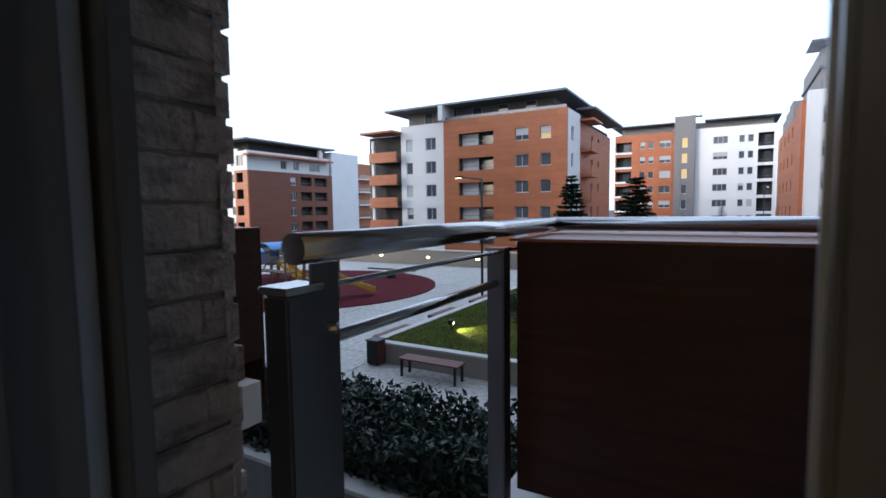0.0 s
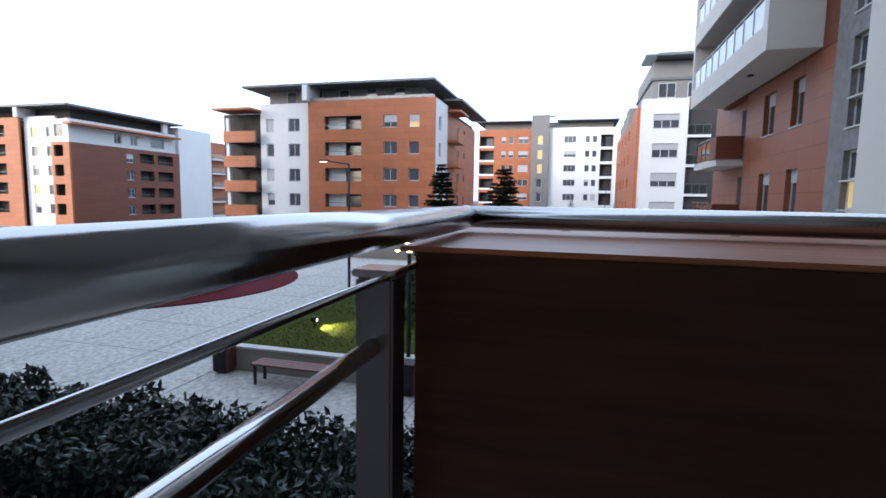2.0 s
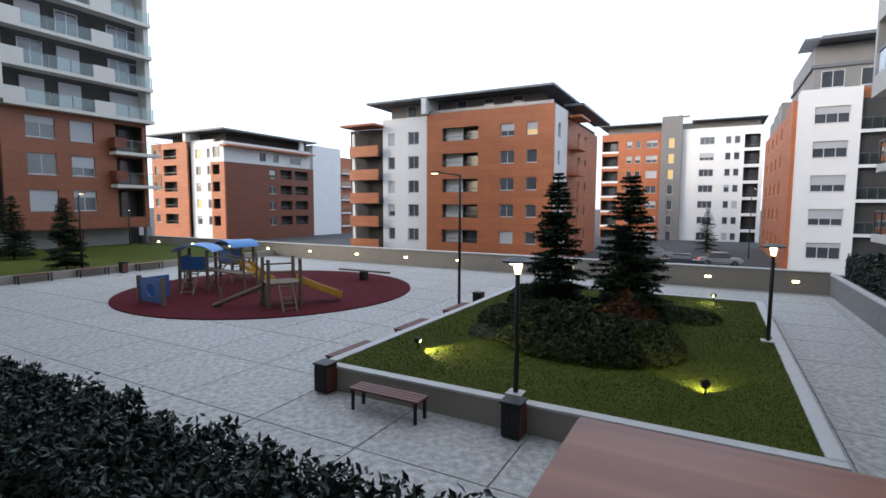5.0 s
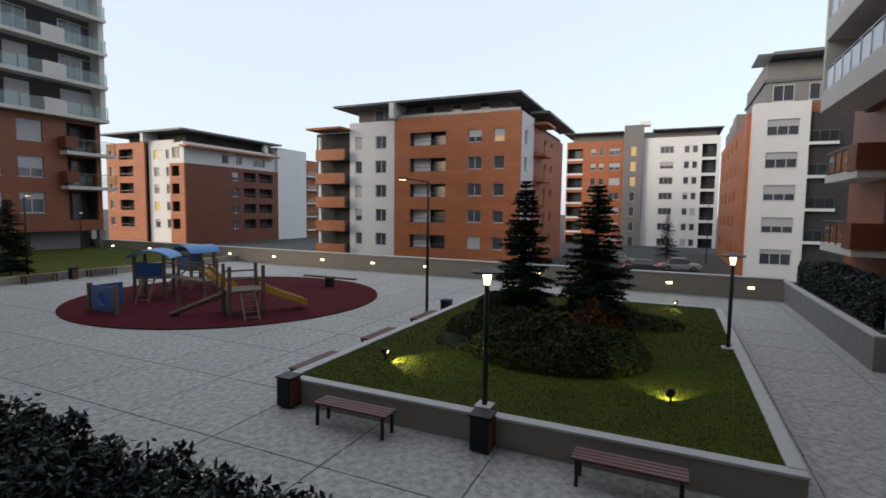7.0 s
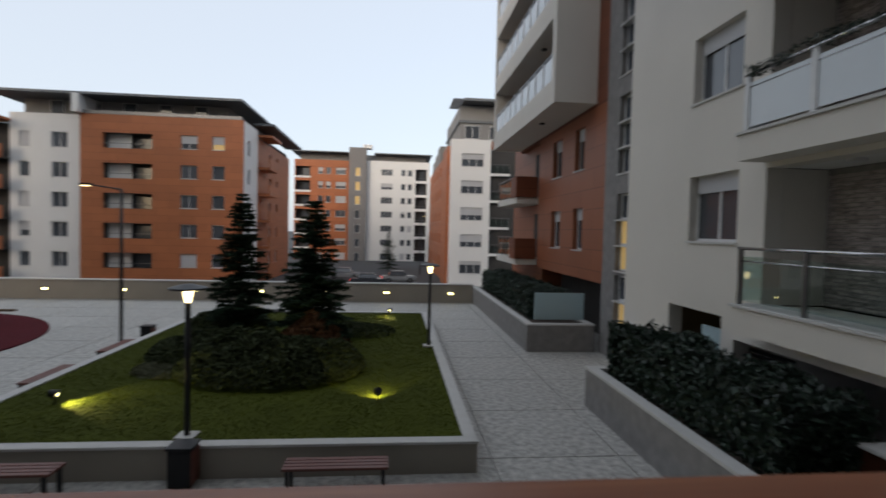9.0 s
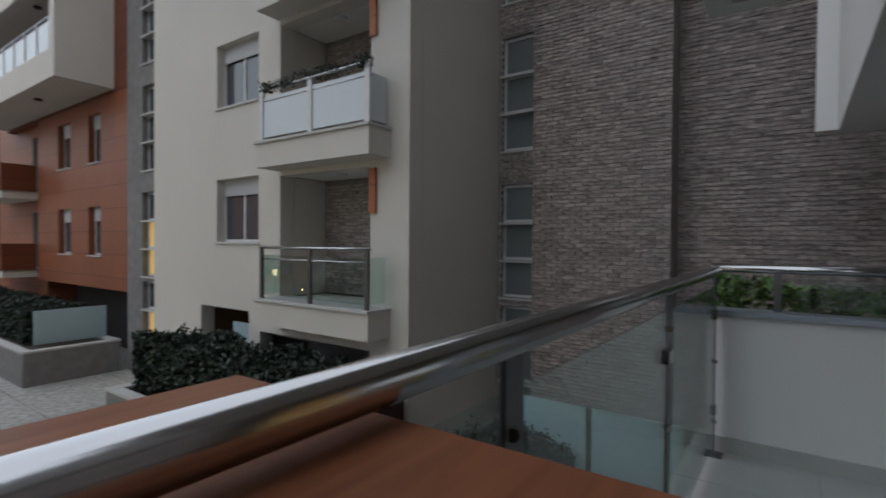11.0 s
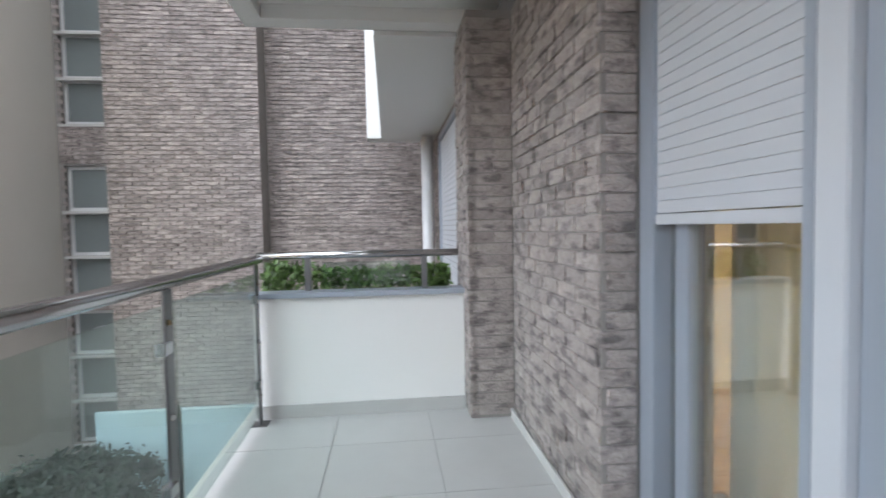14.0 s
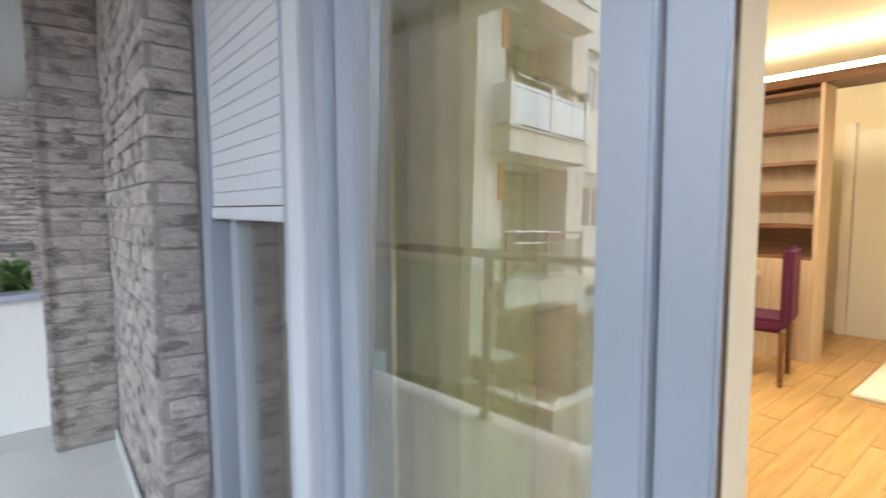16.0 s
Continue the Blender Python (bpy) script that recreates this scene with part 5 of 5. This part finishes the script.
def shrub(cx, cy, rx, ry, h, n, size, m, label, seed):
    def fn(rng, k):
        a, u = rng.uniform(0, 6.283, k), rng.random(k) ** 0.5
        x, y = cx + rx * u * np.cos(a), cy + ry * u * np.sin(a)
        zz = h * np.sqrt(np.maximum(0.02, 1 - u ** 2)) * (0.72 + 0.28 * np.sin(3 * x + 1) * np.sin(2.3 * y)) * rng.uniform(0.75, 1.05, k)
        return np.stack([x, y, LAWN + zz], 1)
    return leaves("shrub", n, fn, size, m, label, "shrub", seed=seed, droop=-0.3)


shrub(-2.6, 12.6, 2.3, 1.9, 0.95, 11000, 0.075, M_SHRUB, "low spreading evergreen shrub on the lawn", 21)
shrub(-4.3, 14.2, 1.9, 1.9, 0.7, 7000, 0.07, M_SHRUB, "low green ground cover beside the fir", 22)
shrub(-1.0, 17.2, 1.5, 1.2, 0.3, 2500, 0.06, M_SHRUB, "pale flat ground cover patch", 23)
shrub(-2.0, 14.6, 1.2, 0.9, 1.15, 3500, 0.07, M_RUST, "rust brown shrub under the spruce", 24)
shrub(-5.0, 17.0, 1.4, 1.2, 0.9, 3500, 0.07, M_SHRUB, "dark shrub around the fir's foot", 25)


shrub(-4.9, 12.7, 1.0, 1.0, 0.16, 2600, 0.05, M_PALE_COVER, "pale grey-green ground cover beside the shrubs", 26)
shrub(-1.3, 17.9, 1.0, 0.8, 0.16, 1800, 0.05, M_PALE_COVER, "pale grey-green ground cover behind the spruce", 27)


def blades(rng, n):
    p = rng.uniform((LX0 + 0.22, LY0 + 0.22, 0), (LX1 - 0.22, LY1 - 0.22, 0), (n, 3))
    p[:, 2] = LAWN - 0.02 + rng.random(n) * 0.02
    return p


leaves("grass", 90000, blades, 0.017, M_BLADE, "short mown grass blades on the lawn", "grass", droop=-1.4, seed=30)


# ---------------------------------------------------------------- courtyard furniture
def bench(m):
    t = thing("bench", "backless bench with red-brown slats on black steel legs", "bench", (0, 0, 0), "courtyard benches")
    for k in range(4):
        part("slat", bbox(-0.8, 0.8, -0.2 + k * 0.105, -0.11 + k * 0.105, 0.41, 0.45, 0.004), M_BENCH, t)
    for x in (-0.72, 0.72):
        for y in (-0.17, 0.17):
            part("leg", bbox(x - 0.025, x + 0.025, y - 0.025, y + 0.025, 0, 0.38), M_BLACK, t)
        part("crossbar", bbox(x - 0.025, x + 0.025, -0.2, 0.21, 0.381, 0.408), M_BLACK, t)
    t.matrix_basis = m
    return t


P = G - 0.002
bn = bench(pose(-5.3, 7.6, P, 0, 0, 0))
for x, y, a in ((-0.45, 7.6, 0), (-7.75, 9.6, 90), (-7.8, 12.6, 90), (-7.8, 15.6, 90), (-30.4, 15.0, 90), (-30.4, 12.2, 90), (-30.4, 18.2, 90)):
    copy_thing(bn, pose(x, y, P, 0, 0, a))


def bin_at(m):
    t = thing("litter_bin", "square dark litter bin with red-brown slats", "litter bin", (0, 0, 0), "courtyard bins")
    part("body", bbox(-0.17, 0.17, -0.17, 0.17, 0.03, 0.62, 0.01), M_BLACK, t)
    for k in range(4):
        part("rib", bbox(-0.165 + k * 0.085, -0.095 + k * 0.085, -0.18, -0.172, 0.06, 0.58, 0.002), M_BLACK, t)
        part("slat", bbox(0.172, 0.195, -0.165 + k * 0.085, -0.095 + k * 0.085, 0.06, 0.58, 0.003), M_BENCH, t)
    part("rim", bbox(-0.2, 0.2, -0.2, 0.2, 0.621, 0.66, 0.008), M_BLACK, t)
    part("foot", bbox(-0.1, 0.1, -0.1, 0.1, 0, 0.03), M_BLACK, t)
    t.matrix_basis = m
    return t


b0 = bin_at(pose(-7.15, 7.92, P))
for x, y in ((-2.85, 7.9), (-7.9, 17.6), (-30.3, 16.6)):
    copy_thing(b0, pose(x, y, P))


def lamp_post(m, h=2.55):
    """Pole on a plate, glowing cone, flat disc cap."""
    t = thing("garden_lamp", "black garden lamp post with flat disc cap, lit", "lamp post", (0, 0, 0), "garden lamps")
    part("base_plate", bbox(-0.16, 0.16, -0.16, 0.16, 0, 0.04, 0.005), M_CAP, t)
    part("pole", rods(((0, 0, 0.04), (0, 0, h - 0.28), 0.05, 0.045, 12)), M_BLACK, t, smooth=True)
    part("light_cone", rods(((0, 0, h - 0.28), (0, 0, h - 0.06), 0.05, 0.09, 14)), M_LAMP, t)
    part("disc_cap", rods(((0, 0, h - 0.06), (0, 0, h - 0.03), 0.3, 0.3, 28), ((0, 0, h - 0.03), (0, 0, h + 0.03), 0.3, 0.08, 28)), M_BLACK, t)
    t.matrix_basis = m
    return t


lp = lamp_post(pose(-3.03, 8.5, LAWN - 0.03))
copy_thing(lp, pose(1.5, 15.2, LAWN - 0.03))


def street_lamp(x, y, z, h, arm, label):
    t = thing("street_lamp", label, "street lamp", (x, y, z), "street lamps")
    part("pole", rods(((x, y, z), (x, y, z + h), 0.06, 0.045, 10)), M_BLACK, t, smooth=True)
    part("arm", rods(((x, y, z + h), (x + arm, y, z + h + 0.12), 0.03, 0.025, 8)), M_BLACK, t)
    hd = part("head", bbox(x + arm - 0.35, x + arm, y - 0.1, y + 0.1, z + h + 0.1, z + h + 0.17, 0.01), M_BLACK, t)
    part("lens", bbox(x + arm - 0.33, x + arm - 0.1, y - 0.08, y + 0.08, z + h + 0.085, z + h + 0.099), M_LAMP, hd)
    return t


street_lamp(-8.5, 17.1, G - 0.002, 5.2, -0.9, "tall dark lamp post with short arm, lit")
street_lamp(-31.5, 15.0, G + 0.29, 4.2, 0.6, "tall dark lamp post by the far lawn")
street_lamp(-47, 26.5, G - 0.03, 3.4, 0.4, "dark lamp post near the tower")
street_lamp(4.2, 72, -5.1, 8.5, 0.6, "distant dark street lamp by the road")


def spot_at(x, y, aim, watts=32):
    t = thing("garden_spotlight", "small black ground spotlight shining on the lawn", "spotlight", (x, y, LAWN - 0.03), "lawn spotlights")
    part("stake", rods(((x, y, LAWN - 0.03), (x, y, LAWN + 0.12), 0.02)), M_BLACK, t)
    d = Vector(aim).normalized()
    c = Vector((x, y, LAWN + 0.18))
    part("housing", rods((tuple(c - d * 0.1), tuple(c + d * 0.05), 0.07, 0.09, 14)), M_BLACK, t)
    part("lens", rods((tuple(c + d * 0.051), tuple(c + d * 0.058), 0.035, 0.035, 14)), M_SPOT, t)
    lamp = new("spot_beam", bpy.data.lights.new("spot_beam", "SPOT"))
    lamp.data.energy, lamp.data.color, lamp.data.spot_size, lamp.data.shadow_soft_size = watts, (1.0, 0.85, 0.25), radians(100), 0.06
    lamp.matrix_world = look(tuple(c + d * 0.1), tuple(c + d))


spot_at(0.1, 10.2, (-0.1, 0.8, -0.35))
spot_at(-6.15, 10.15, (0.9, 0.15, -0.24), 80)
spot_at(0.25, 20.9, (-0.3, -0.7, -0.1))

# wall lights
for k, x in enumerate((-52, -46, -41, -36, -31.5, -27, -22.5, -18.3, -14.3, -10.6, -7.0, -3.4, 0.0, 3.7)):
    t = thing("wall_light", "small oval wall light glowing warm", "wall light", (x, 28.58, G + 0.55), "courtyard wall lights")
    part("rim", bbox(x - 0.17, x + 0.17, 28.575, 28.599, G + 0.43, G + 0.6, 0.008), M_BLACK, t)
    part("lens", bbox(x - 0.14, x + 0.14, 28.56, 28.574, G + 0.46, G + 0.57, 0.005), M_SPOT, t)


# ---------------------------------------------------------------- playground
def play_tower(m, roof_m, label, slide, panels=True):
    """Four posts, deck, panels, sloping and upright ladder, slide; built at the origin, slide towards x."""
    t = thing("play_tower", label, "climbing frame", (0, 0, 0), "play towers")
    for dx in (-0.6, 0.6):
        for dy in (-0.6, 0.6):
            part("post", bbox(dx - 0.06, dx + 0.06, dy - 0.06, dy + 0.06, 0, 1.9, 0.01), M_TIMBER, t)
    part("deck", bbox(-0.66, 0.66, -0.66, 0.66, 0.9, 0.98, 0.01), M_TIMBER, t)
    if panels:
        part("side_panel", bbox(-0.52, 0.52, -0.63, -0.59, 1.0, 1.6, 0.01), M_BLUE, t)
        part("side_panel", bbox(-0.63, -0.59, -0.52, 0.52, 1.0, 1.6, 0.01), M_BLUE, t)
    else:
        for z in (1.25, 1.6):
            part("guard_rail", rods(((-0.6, 0.6, z), (0.6, 0.6, z), 0.035)), M_TIMBER, t)
        part("side_panel", bbox(-0.63, -0.59, -0.5, 0.05, 0.1, 0.88, 0.01), M_TIMBER, t)
    if roof_m:
        bm = bmesh.new()
        for k in range(12):                               # arched canopy
            a0, a1 = math.pi * (0.12 + 0.76 * k / 12), math.pi * (0.12 + 0.76 * (k + 1) / 12)
            q = [bm.verts.new((-0.98 * math.cos(a), y, 1.62 + r * math.sin(a))) for r in (0.5, 0.54) for y in (-0.8, 0.8) for a in (a0, a1)]
            for f in ((0, 1, 3, 2), (4, 6, 7, 5), (0, 4, 5, 1), (2, 3, 7, 6)):
                bm.faces.new([q[j] for j in f])
        bmesh.ops.remove_doubles(bm, verts=bm.verts, dist=0.001)
        part("roof", bm, roof_m, t)
    if slide:
        bm = bmesh.new()
        for k in range(12):
            a, b = k / 12, (k + 1) / 12
            x0, x1 = 0.65 + slide * a, 0.65 + slide * b
            z0 = 1.0 - 0.8 * a ** 0.85
            box(bm, x0, x1, -0.25, 0.25, z0 - 0.1, z0 - 0.04)
            box(bm, x0, x1, -0.3, -0.25, z0 - 0.1, z0 + 0.16)
            box(bm, x0, x1, 0.25, 0.3, z0 - 0.1, z0 + 0.16)
        bmesh.ops.remove_doubles(bm, verts=bm.verts, dist=0.001)
        part("slide", bm, M_YELLOW, t, "yellow plastic slide")
    for side in (-0.25, 0.25):
        part("ladder_rail", rods(((side, -1.5, 0), (side, -0.65, 1.0), 0.035)), M_TIMBER, t)
    for k in range(5):
        f = (k + 0.6) / 5.5
        part("rung", rods(((-0.25, -1.5 + 0.85 * f, 1.0 * f), (0.25, -1.5 + 0.85 * f, 1.0 * f), 0.022)), M_TIMBER, t)
    for side in (0.15, 0.55):
        part("ladder_rail", rods(((-0.72, side, 0), (-0.68, side, 1.35), 0.03)), M_TIMBER, t)
    for k in range(4):
        part("rung", rods(((-0.715, 0.15, 0.2 + 0.22 * k), (-0.715, 0.55, 0.2 + 0.22 * k), 0.022)), M_TIMBER, t)
    t.matrix_basis = m
    return t


play_tower(pose(-21.1, 14.9, G + 0.05, 0, 0, 35), M_BLUE_ROOF, "timber play tower with blue canopy and blue panels", 0)
play_tower(pose(-22.0, 17.8, G + 0.05, 0, 0, -10), M_BLUE_ROOF, "timber play tower with blue canopy and yellow slide", 2.4)
play_tower(pose(-14.9, 14.1, G + 0.05, 0, 0, 58), None, "open timber play tower with ladders and yellow slide", 1.75, False)
br = thing("play_bridge", "timber bridge with rails between the play towers", "bridge", (-20.5, 16.2, G + 0.05))
for k in range(8):
    part("plank", bbox(-20.3 + k * 0.29, -20.08 + k * 0.29, 14.9, 15.6, G + 0.95 - 0.006 * k, G + 1.0 - 0.006 * k), M_TIMBER, br)
for y in (14.9, 15.6):
    part("rail", rods(((-20.4, y, G + 1.65), (-17.9, y, G + 1.6), 0.03)), M_TIMBER, br)
    part("post", rods(((-18.0, y, G + 0.05), (-18.0, y, G + 1.9), 0.05)), M_TIMBER, br)
PX, PY = -19.6, 11.7
sp = thing("blue_play_wall", "blue play panel with a round hole on timber posts", "play panel", (PX, PY, G + 0.05))
bm = bmesh.new()
for k in range(28):
    a0, a1 = 2 * math.pi * k / 28, 2 * math.pi * (k + 1) / 28
    def rim(a):
        c, s = math.cos(a), math.sin(a)
        m = max(abs(c) / 0.72, abs(s) / 0.48)
        return (PX + c / m, G + 0.6 + s / m), (PX + 0.26 * c, G + 0.6 + 0.26 * s)
    (o0, i0), (o1, i1) = rim(a0), rim(a1)
    for y0, y1 in ((PY - 0.02, PY + 0.04),):
        q = [bm.verts.new((p[0], yy, p[1])) for yy in (y0, y1) for p in (o0, o1, i1, i0)]
        for f in ((0, 1, 2, 3), (7, 6, 5, 4), (0, 4, 5, 1), (2, 6, 7, 3)):
            bm.faces.new([q[j] for j in f])
part("board", bm, M_BLUE, sp)
for x in (PX - 0.8, PX + 0.8):
    part("post", bbox(x - 0.06, x + 0.06, PY - 0.06, PY + 0.08, G + 0.05, G + 1.15), M_TIMBER, sp)
part("board_side", bbox(PX - 0.7, PX - 0.65, PY + 0.1, PY + 1.2, G + 0.1, G + 1.05), M_BLUE, sp)
bm_ = thing("balance_beam", "slanting dark timber balance beam", "balance beam", (-16.6, 12.6, G + 0.05))
part("beam", rods(((-16.9, 12.5, G + 0.1), (-15.3, 13.9, G + 0.95), 0.09)), M_TIMBER, bm_)
part("post", rods(((-16.7, 12.68, G + 0.05), (-16.7, 12.68, G + 0.8), 0.06)), M_TIMBER, bm_)
part("post", rods(((-15.45, 13.77, G + 0.05), (-15.45, 13.77, G + 0.9), 0.06)), M_TIMBER, bm_)
ss = thing("seesaw", "low dark timber seesaw", "seesaw", (-16.3, 21.2, G + 0.05))
part("plank", bbox(-17.9, -14.6, 21.1, 21.3, G + 0.5, G + 0.58), M_TIMBER, ss)
part("pivot", bbox(-16.4, -16.1, 21.0, 21.4, G + 0.05, G + 0.5), M_BLACK, ss)


def car(m, paint, label):
    """Lower body, cabin, wheels with rims, lamps."""
    t = thing("parked_car", label, "car", (0, 0, 0), "parked cars")
    bd = part("body", bbox(-2.1, 2.1, -0.85, 0.85, 0.28, 0.85, 0.12), paint, t)
    bm = bbox(-1.3, 1.0, -0.74, 0.74, 0.84, 1.42, 0.1)
    for v in bm.verts:
        if v.co.z > 1.1:
            v.co.x *= 0.78
            v.co.y *= 0.86
    part("cabin", bm, M_PANE, t)
    part("roof", bbox(-0.9, 0.68, -0.6, 0.6, 1.4, 1.45, 0.02), paint, t)
    for x in (-1.3, 1.3):
        for y in (-0.83, 0.83):
            w = part("wheel", rods(((x, y - 0.1, 0.31), (x, y + 0.1, 0.31), 0.31, 0.31, 18)), M_BLACK, t)
            part("rim", rods(((x, y - 0.105, 0.31), (x, y + 0.105, 0.31), 0.19, 0.19, 12)), M_STEEL_POST, w)
    for y in (-0.6, 0.6):
        part("headlight", bbox(2.06, 2.12, y - 0.16, y + 0.16, 0.58, 0.7, 0.01), M_FRAME, t)
        part("tail_light", bbox(-2.12, -2.06, y - 0.14, y + 0.14, 0.62, 0.74, 0.01), M_TAIL, t)
    t.matrix_basis = m
    return t


M_CAR_GREY = mat("grey_car_paint", (0.3, 0.31, 0.32), 0.3, 0.3, vary=0.05, bump=0, coat=0.6)
M_CAR_DARK = mat("dark_car_paint", (0.04, 0.045, 0.055), 0.3, 0.3, vary=0.05, bump=0, coat=0.6)
M_TAIL = mat("red_tail_lamp", (0.8, 0.03, 0.02), 0.3, emit=1.2)
car(pose(1.0, 62, -5.1, 0, 0, 8), M_CAR_GREY, "grey parked car on the street")
car(pose(-2.5, 58, -5.1, 0, 0, 4), M_CAR_DARK, "dark parked car at the kerb")
car(pose(5.6, 44, -5.1, 0, 0, 84), M_CAR_DARK, "dark car with red tail lights")
car(pose(-6.0, 66, -5.1, 0, 0, 0), M_CAR_GREY, "grey parked car further along the street")


# ---------------------------------------------------------------- pieces: bricks, tiles, paving
def shared(name, bm, m):
    me = bpy.data.meshes.new(name)
    bm.to_mesh(me)
    bm.free()
    me.materials.append(m)
    return me


def piece(name, me, parent, m):
    ob = new(name, me)
    ob.parent = parent
    ob.matrix_parent_inverse = Matrix.Translation(-parent.location) if parent.parent is None else Matrix()
    ob.matrix_basis = m
    return ob


def brick_mesh(length, height, depth, seed):
    rnd = random.Random(seed)
    bm = bbox(-length / 2, length / 2, -depth, 0, 0, height, 0.004)
    for v in bm.verts:
        v.co += Vector((rnd.uniform(-0.003, 0.003), rnd.uniform(-0.003, 0.002), rnd.uniform(-0.003, 0.003)))
    return bm


BL, BH, BJ, UJ = 0.235, 0.069, 0.007, 0.003


def near_bricks(parent, axis, plane, sign, u0, u1, z0, z1, offset=0.0):
    """Bricks one by one; u along the wall, sign the way the wall faces."""
    rnd = random.Random(int(u0 * 100) + int(plane * 10))
    ms = {}
    turn = {("x", 1): 180, ("x", -1): 0, ("y", 1): 90, ("y", -1): -90}[(axis, sign)]
    z, row = z0, 0
    while z + BH <= z1 + 0.02:
        u = u0 - (BL / 2 if row % 2 else 0) + offset
        while u < u1 - 0.01:
            a, b = max(u, u0), min(u + BL, u1)
            if b - a > 0.03:
                key = (round(b - a, 2), rnd.randint(0, 3))
                if key not in ms:
                    ms[key] = shared("brick", brick_mesh(key[0], BH, 0.03, key[1]), M_BRICK)
                c, out = (a + b) / 2, rnd.uniform(-0.004, 0.004)
                e = plane + sign * out
                x, y = (c, e) if axis == "x" else (e, c)
                piece("brick", ms[key], parent, pose(x, y, z, 0, 0, turn + 180))
            u += BL + UJ
        z += BH + BJ
        row += 1


def joined_bricks(name, parent, axis, plane, sign, u0, u1, z0, z1, label, holes=(), seed=0, skip=None):
    """The same bond in one mesh."""
    rng = np.random.default_rng(seed)
    vs, fs = [], []
    z, row = z0, 0
    while z + BH <= z1 + 0.02:
        u = u0 - (BL / 2 if row % 2 else 0)
        while u < u1 - 0.01:
            a, b = max(u, u0), min(u + BL, u1)
            mid = ((a + b) / 2, z + BH / 2)
            if b - a > 0.03 and not any(h[0] < mid[0] < h[1] and h[2] < mid[1] < h[3] for h in holes):
                o = float(rng.uniform(-0.006, 0.006))
                k = len(vs)
                for d in (-0.03, o):
                    c = 0.004 if d == o else 0
                    for uu, zz in ((a + c, z + c), (b - c, z + c), (b - c, z + BH - c), (a + c, z + BH - c)):
                        zz += float(rng.uniform(-0.002, 0.002))
                        e = plane + sign * d
                        vs.append((uu, e, zz) if axis == "x" else (e, uu, zz))
                for f in ((4, 5, 6, 7), (0, 1, 5, 4), (1, 2, 6, 5), (2, 3, 7, 6), (3, 0, 4, 7)):
                    fs.append(tuple(k + j for j in f))
            u += BL + UJ
        z += BH + BJ
        row += 1
    ob = cloud(name, vs, fs, M_BRICK_FAR)
    bm = bmesh.new()
    bm.from_mesh(ob.data)
    bmesh.ops.recalc_face_normals(bm, faces=bm.faces)
    bm.to_mesh(ob.data)
    bm.free()
    ob.parent = parent
    ob.matrix_parent_inverse = Matrix.Translation(-parent.location) if parent.parent is None else Matrix()
    return tagged(ob, label, kind="stuff")


# balcony wall, pier and reveals: singly up to eye height and above
near_bricks(wall_main, "x", WY, 1, 2.44, 3.78, 0.02, 2.64)
near_bricks(wall_main, "y", 2.422, -1, DY + 0.05, WY - 0.005, 0.02, 2.64)
near_bricks(wall_pier, "x", -1.365, 1, 3.77, 4.3, 0.02, 2.64)
near_bricks(wall_pier, "y", 3.78, -1, WY, -1.37, 0.02, 2.64)
joined_bricks("bricks", wall_left, "x", -1.55, 1, -3.4, -0.08, -0.3, 2.64, "grey-brown bricks", seed=3)
near_bricks(wall_left, "y", -0.08, 1, DY, -1.56, 0.02, 2.64)
bk = sw
joined_bricks("bricks", back, "y", 10.28, -1, 3.92, 4.98, -2.8, 9, "grey-brown bricks", bk, 4)
joined_bricks("bricks", back, "y", 9.7, -1, 1.35, 3.9, -2.8, 8, "grey-brown bricks", (), 5)
joined_bricks("bricks", back, "y", 10.2, -1, -1.6, 1.33, -2.8, 8, "grey-brown bricks", (), 6)
for z in (0.05, 3.2):
    joined_bricks("niche_bricks", the_wing, "y", 8.435, -1, 5.92, 8.48, z + 0.02, z + 2.5, "grey-brown bricks", [(5.9, 6.9, z, z + 2.25)], 8)
joined_bricks("bricks", bpy.data.objects["wall_beyond"], "x", -1.6, 1, 4.32, 10.2, -1.0, 3.08, "grey-brown bricks", [(4.85, 7.5, 0.15, 2.55)], 7)

# balcony tiles
tm = shared("tile", bbox(-0.2985, 0.2985, -0.2985, 0.2985, 0, 0.006, 0.0008), M_TILE)
for i in range(7):
    for j in range(4):
        x, y = 0.2 + i * 0.6, -0.2 - j * 0.6
        if y > -1.9:
            piece("tile", tm, floor, pose(x, y, -0.0055))
# room planks
pm = shared("plank", bbox(-0.068, 0.068, -0.6, 0.6, 0, 0.01, 0.001), M_PARQUET)
for i in range(39):
    for j in range(5):
        piece("plank", pm, room_floor, pose(-1.2 + i * 0.138, -2.9 - j * 1.206 + (0.5 if i % 2 else 0) - 0.1, -0.0145))
# paving slabs
sm = shared("paving_slab", bbox(-1.19, 1.19, -1.19, 1.19, -0.03, 0.0, 0.006), M_PAVE)
for i in range(18):
    for j in range(11):
        x, y = 8.2 - i * 2.4, 2.6 + j * 2.4
        if y < 28 and not (LX0 + 1.3 < x < LX1 - 1.3 and LY0 + 1.3 < y < LY1 - 1.3):
            piece("paving_slab", sm, pavement, pose(x, y, G - 0.0, 0, 0, 90 * ((i * 7 + j * 3) % 4)))
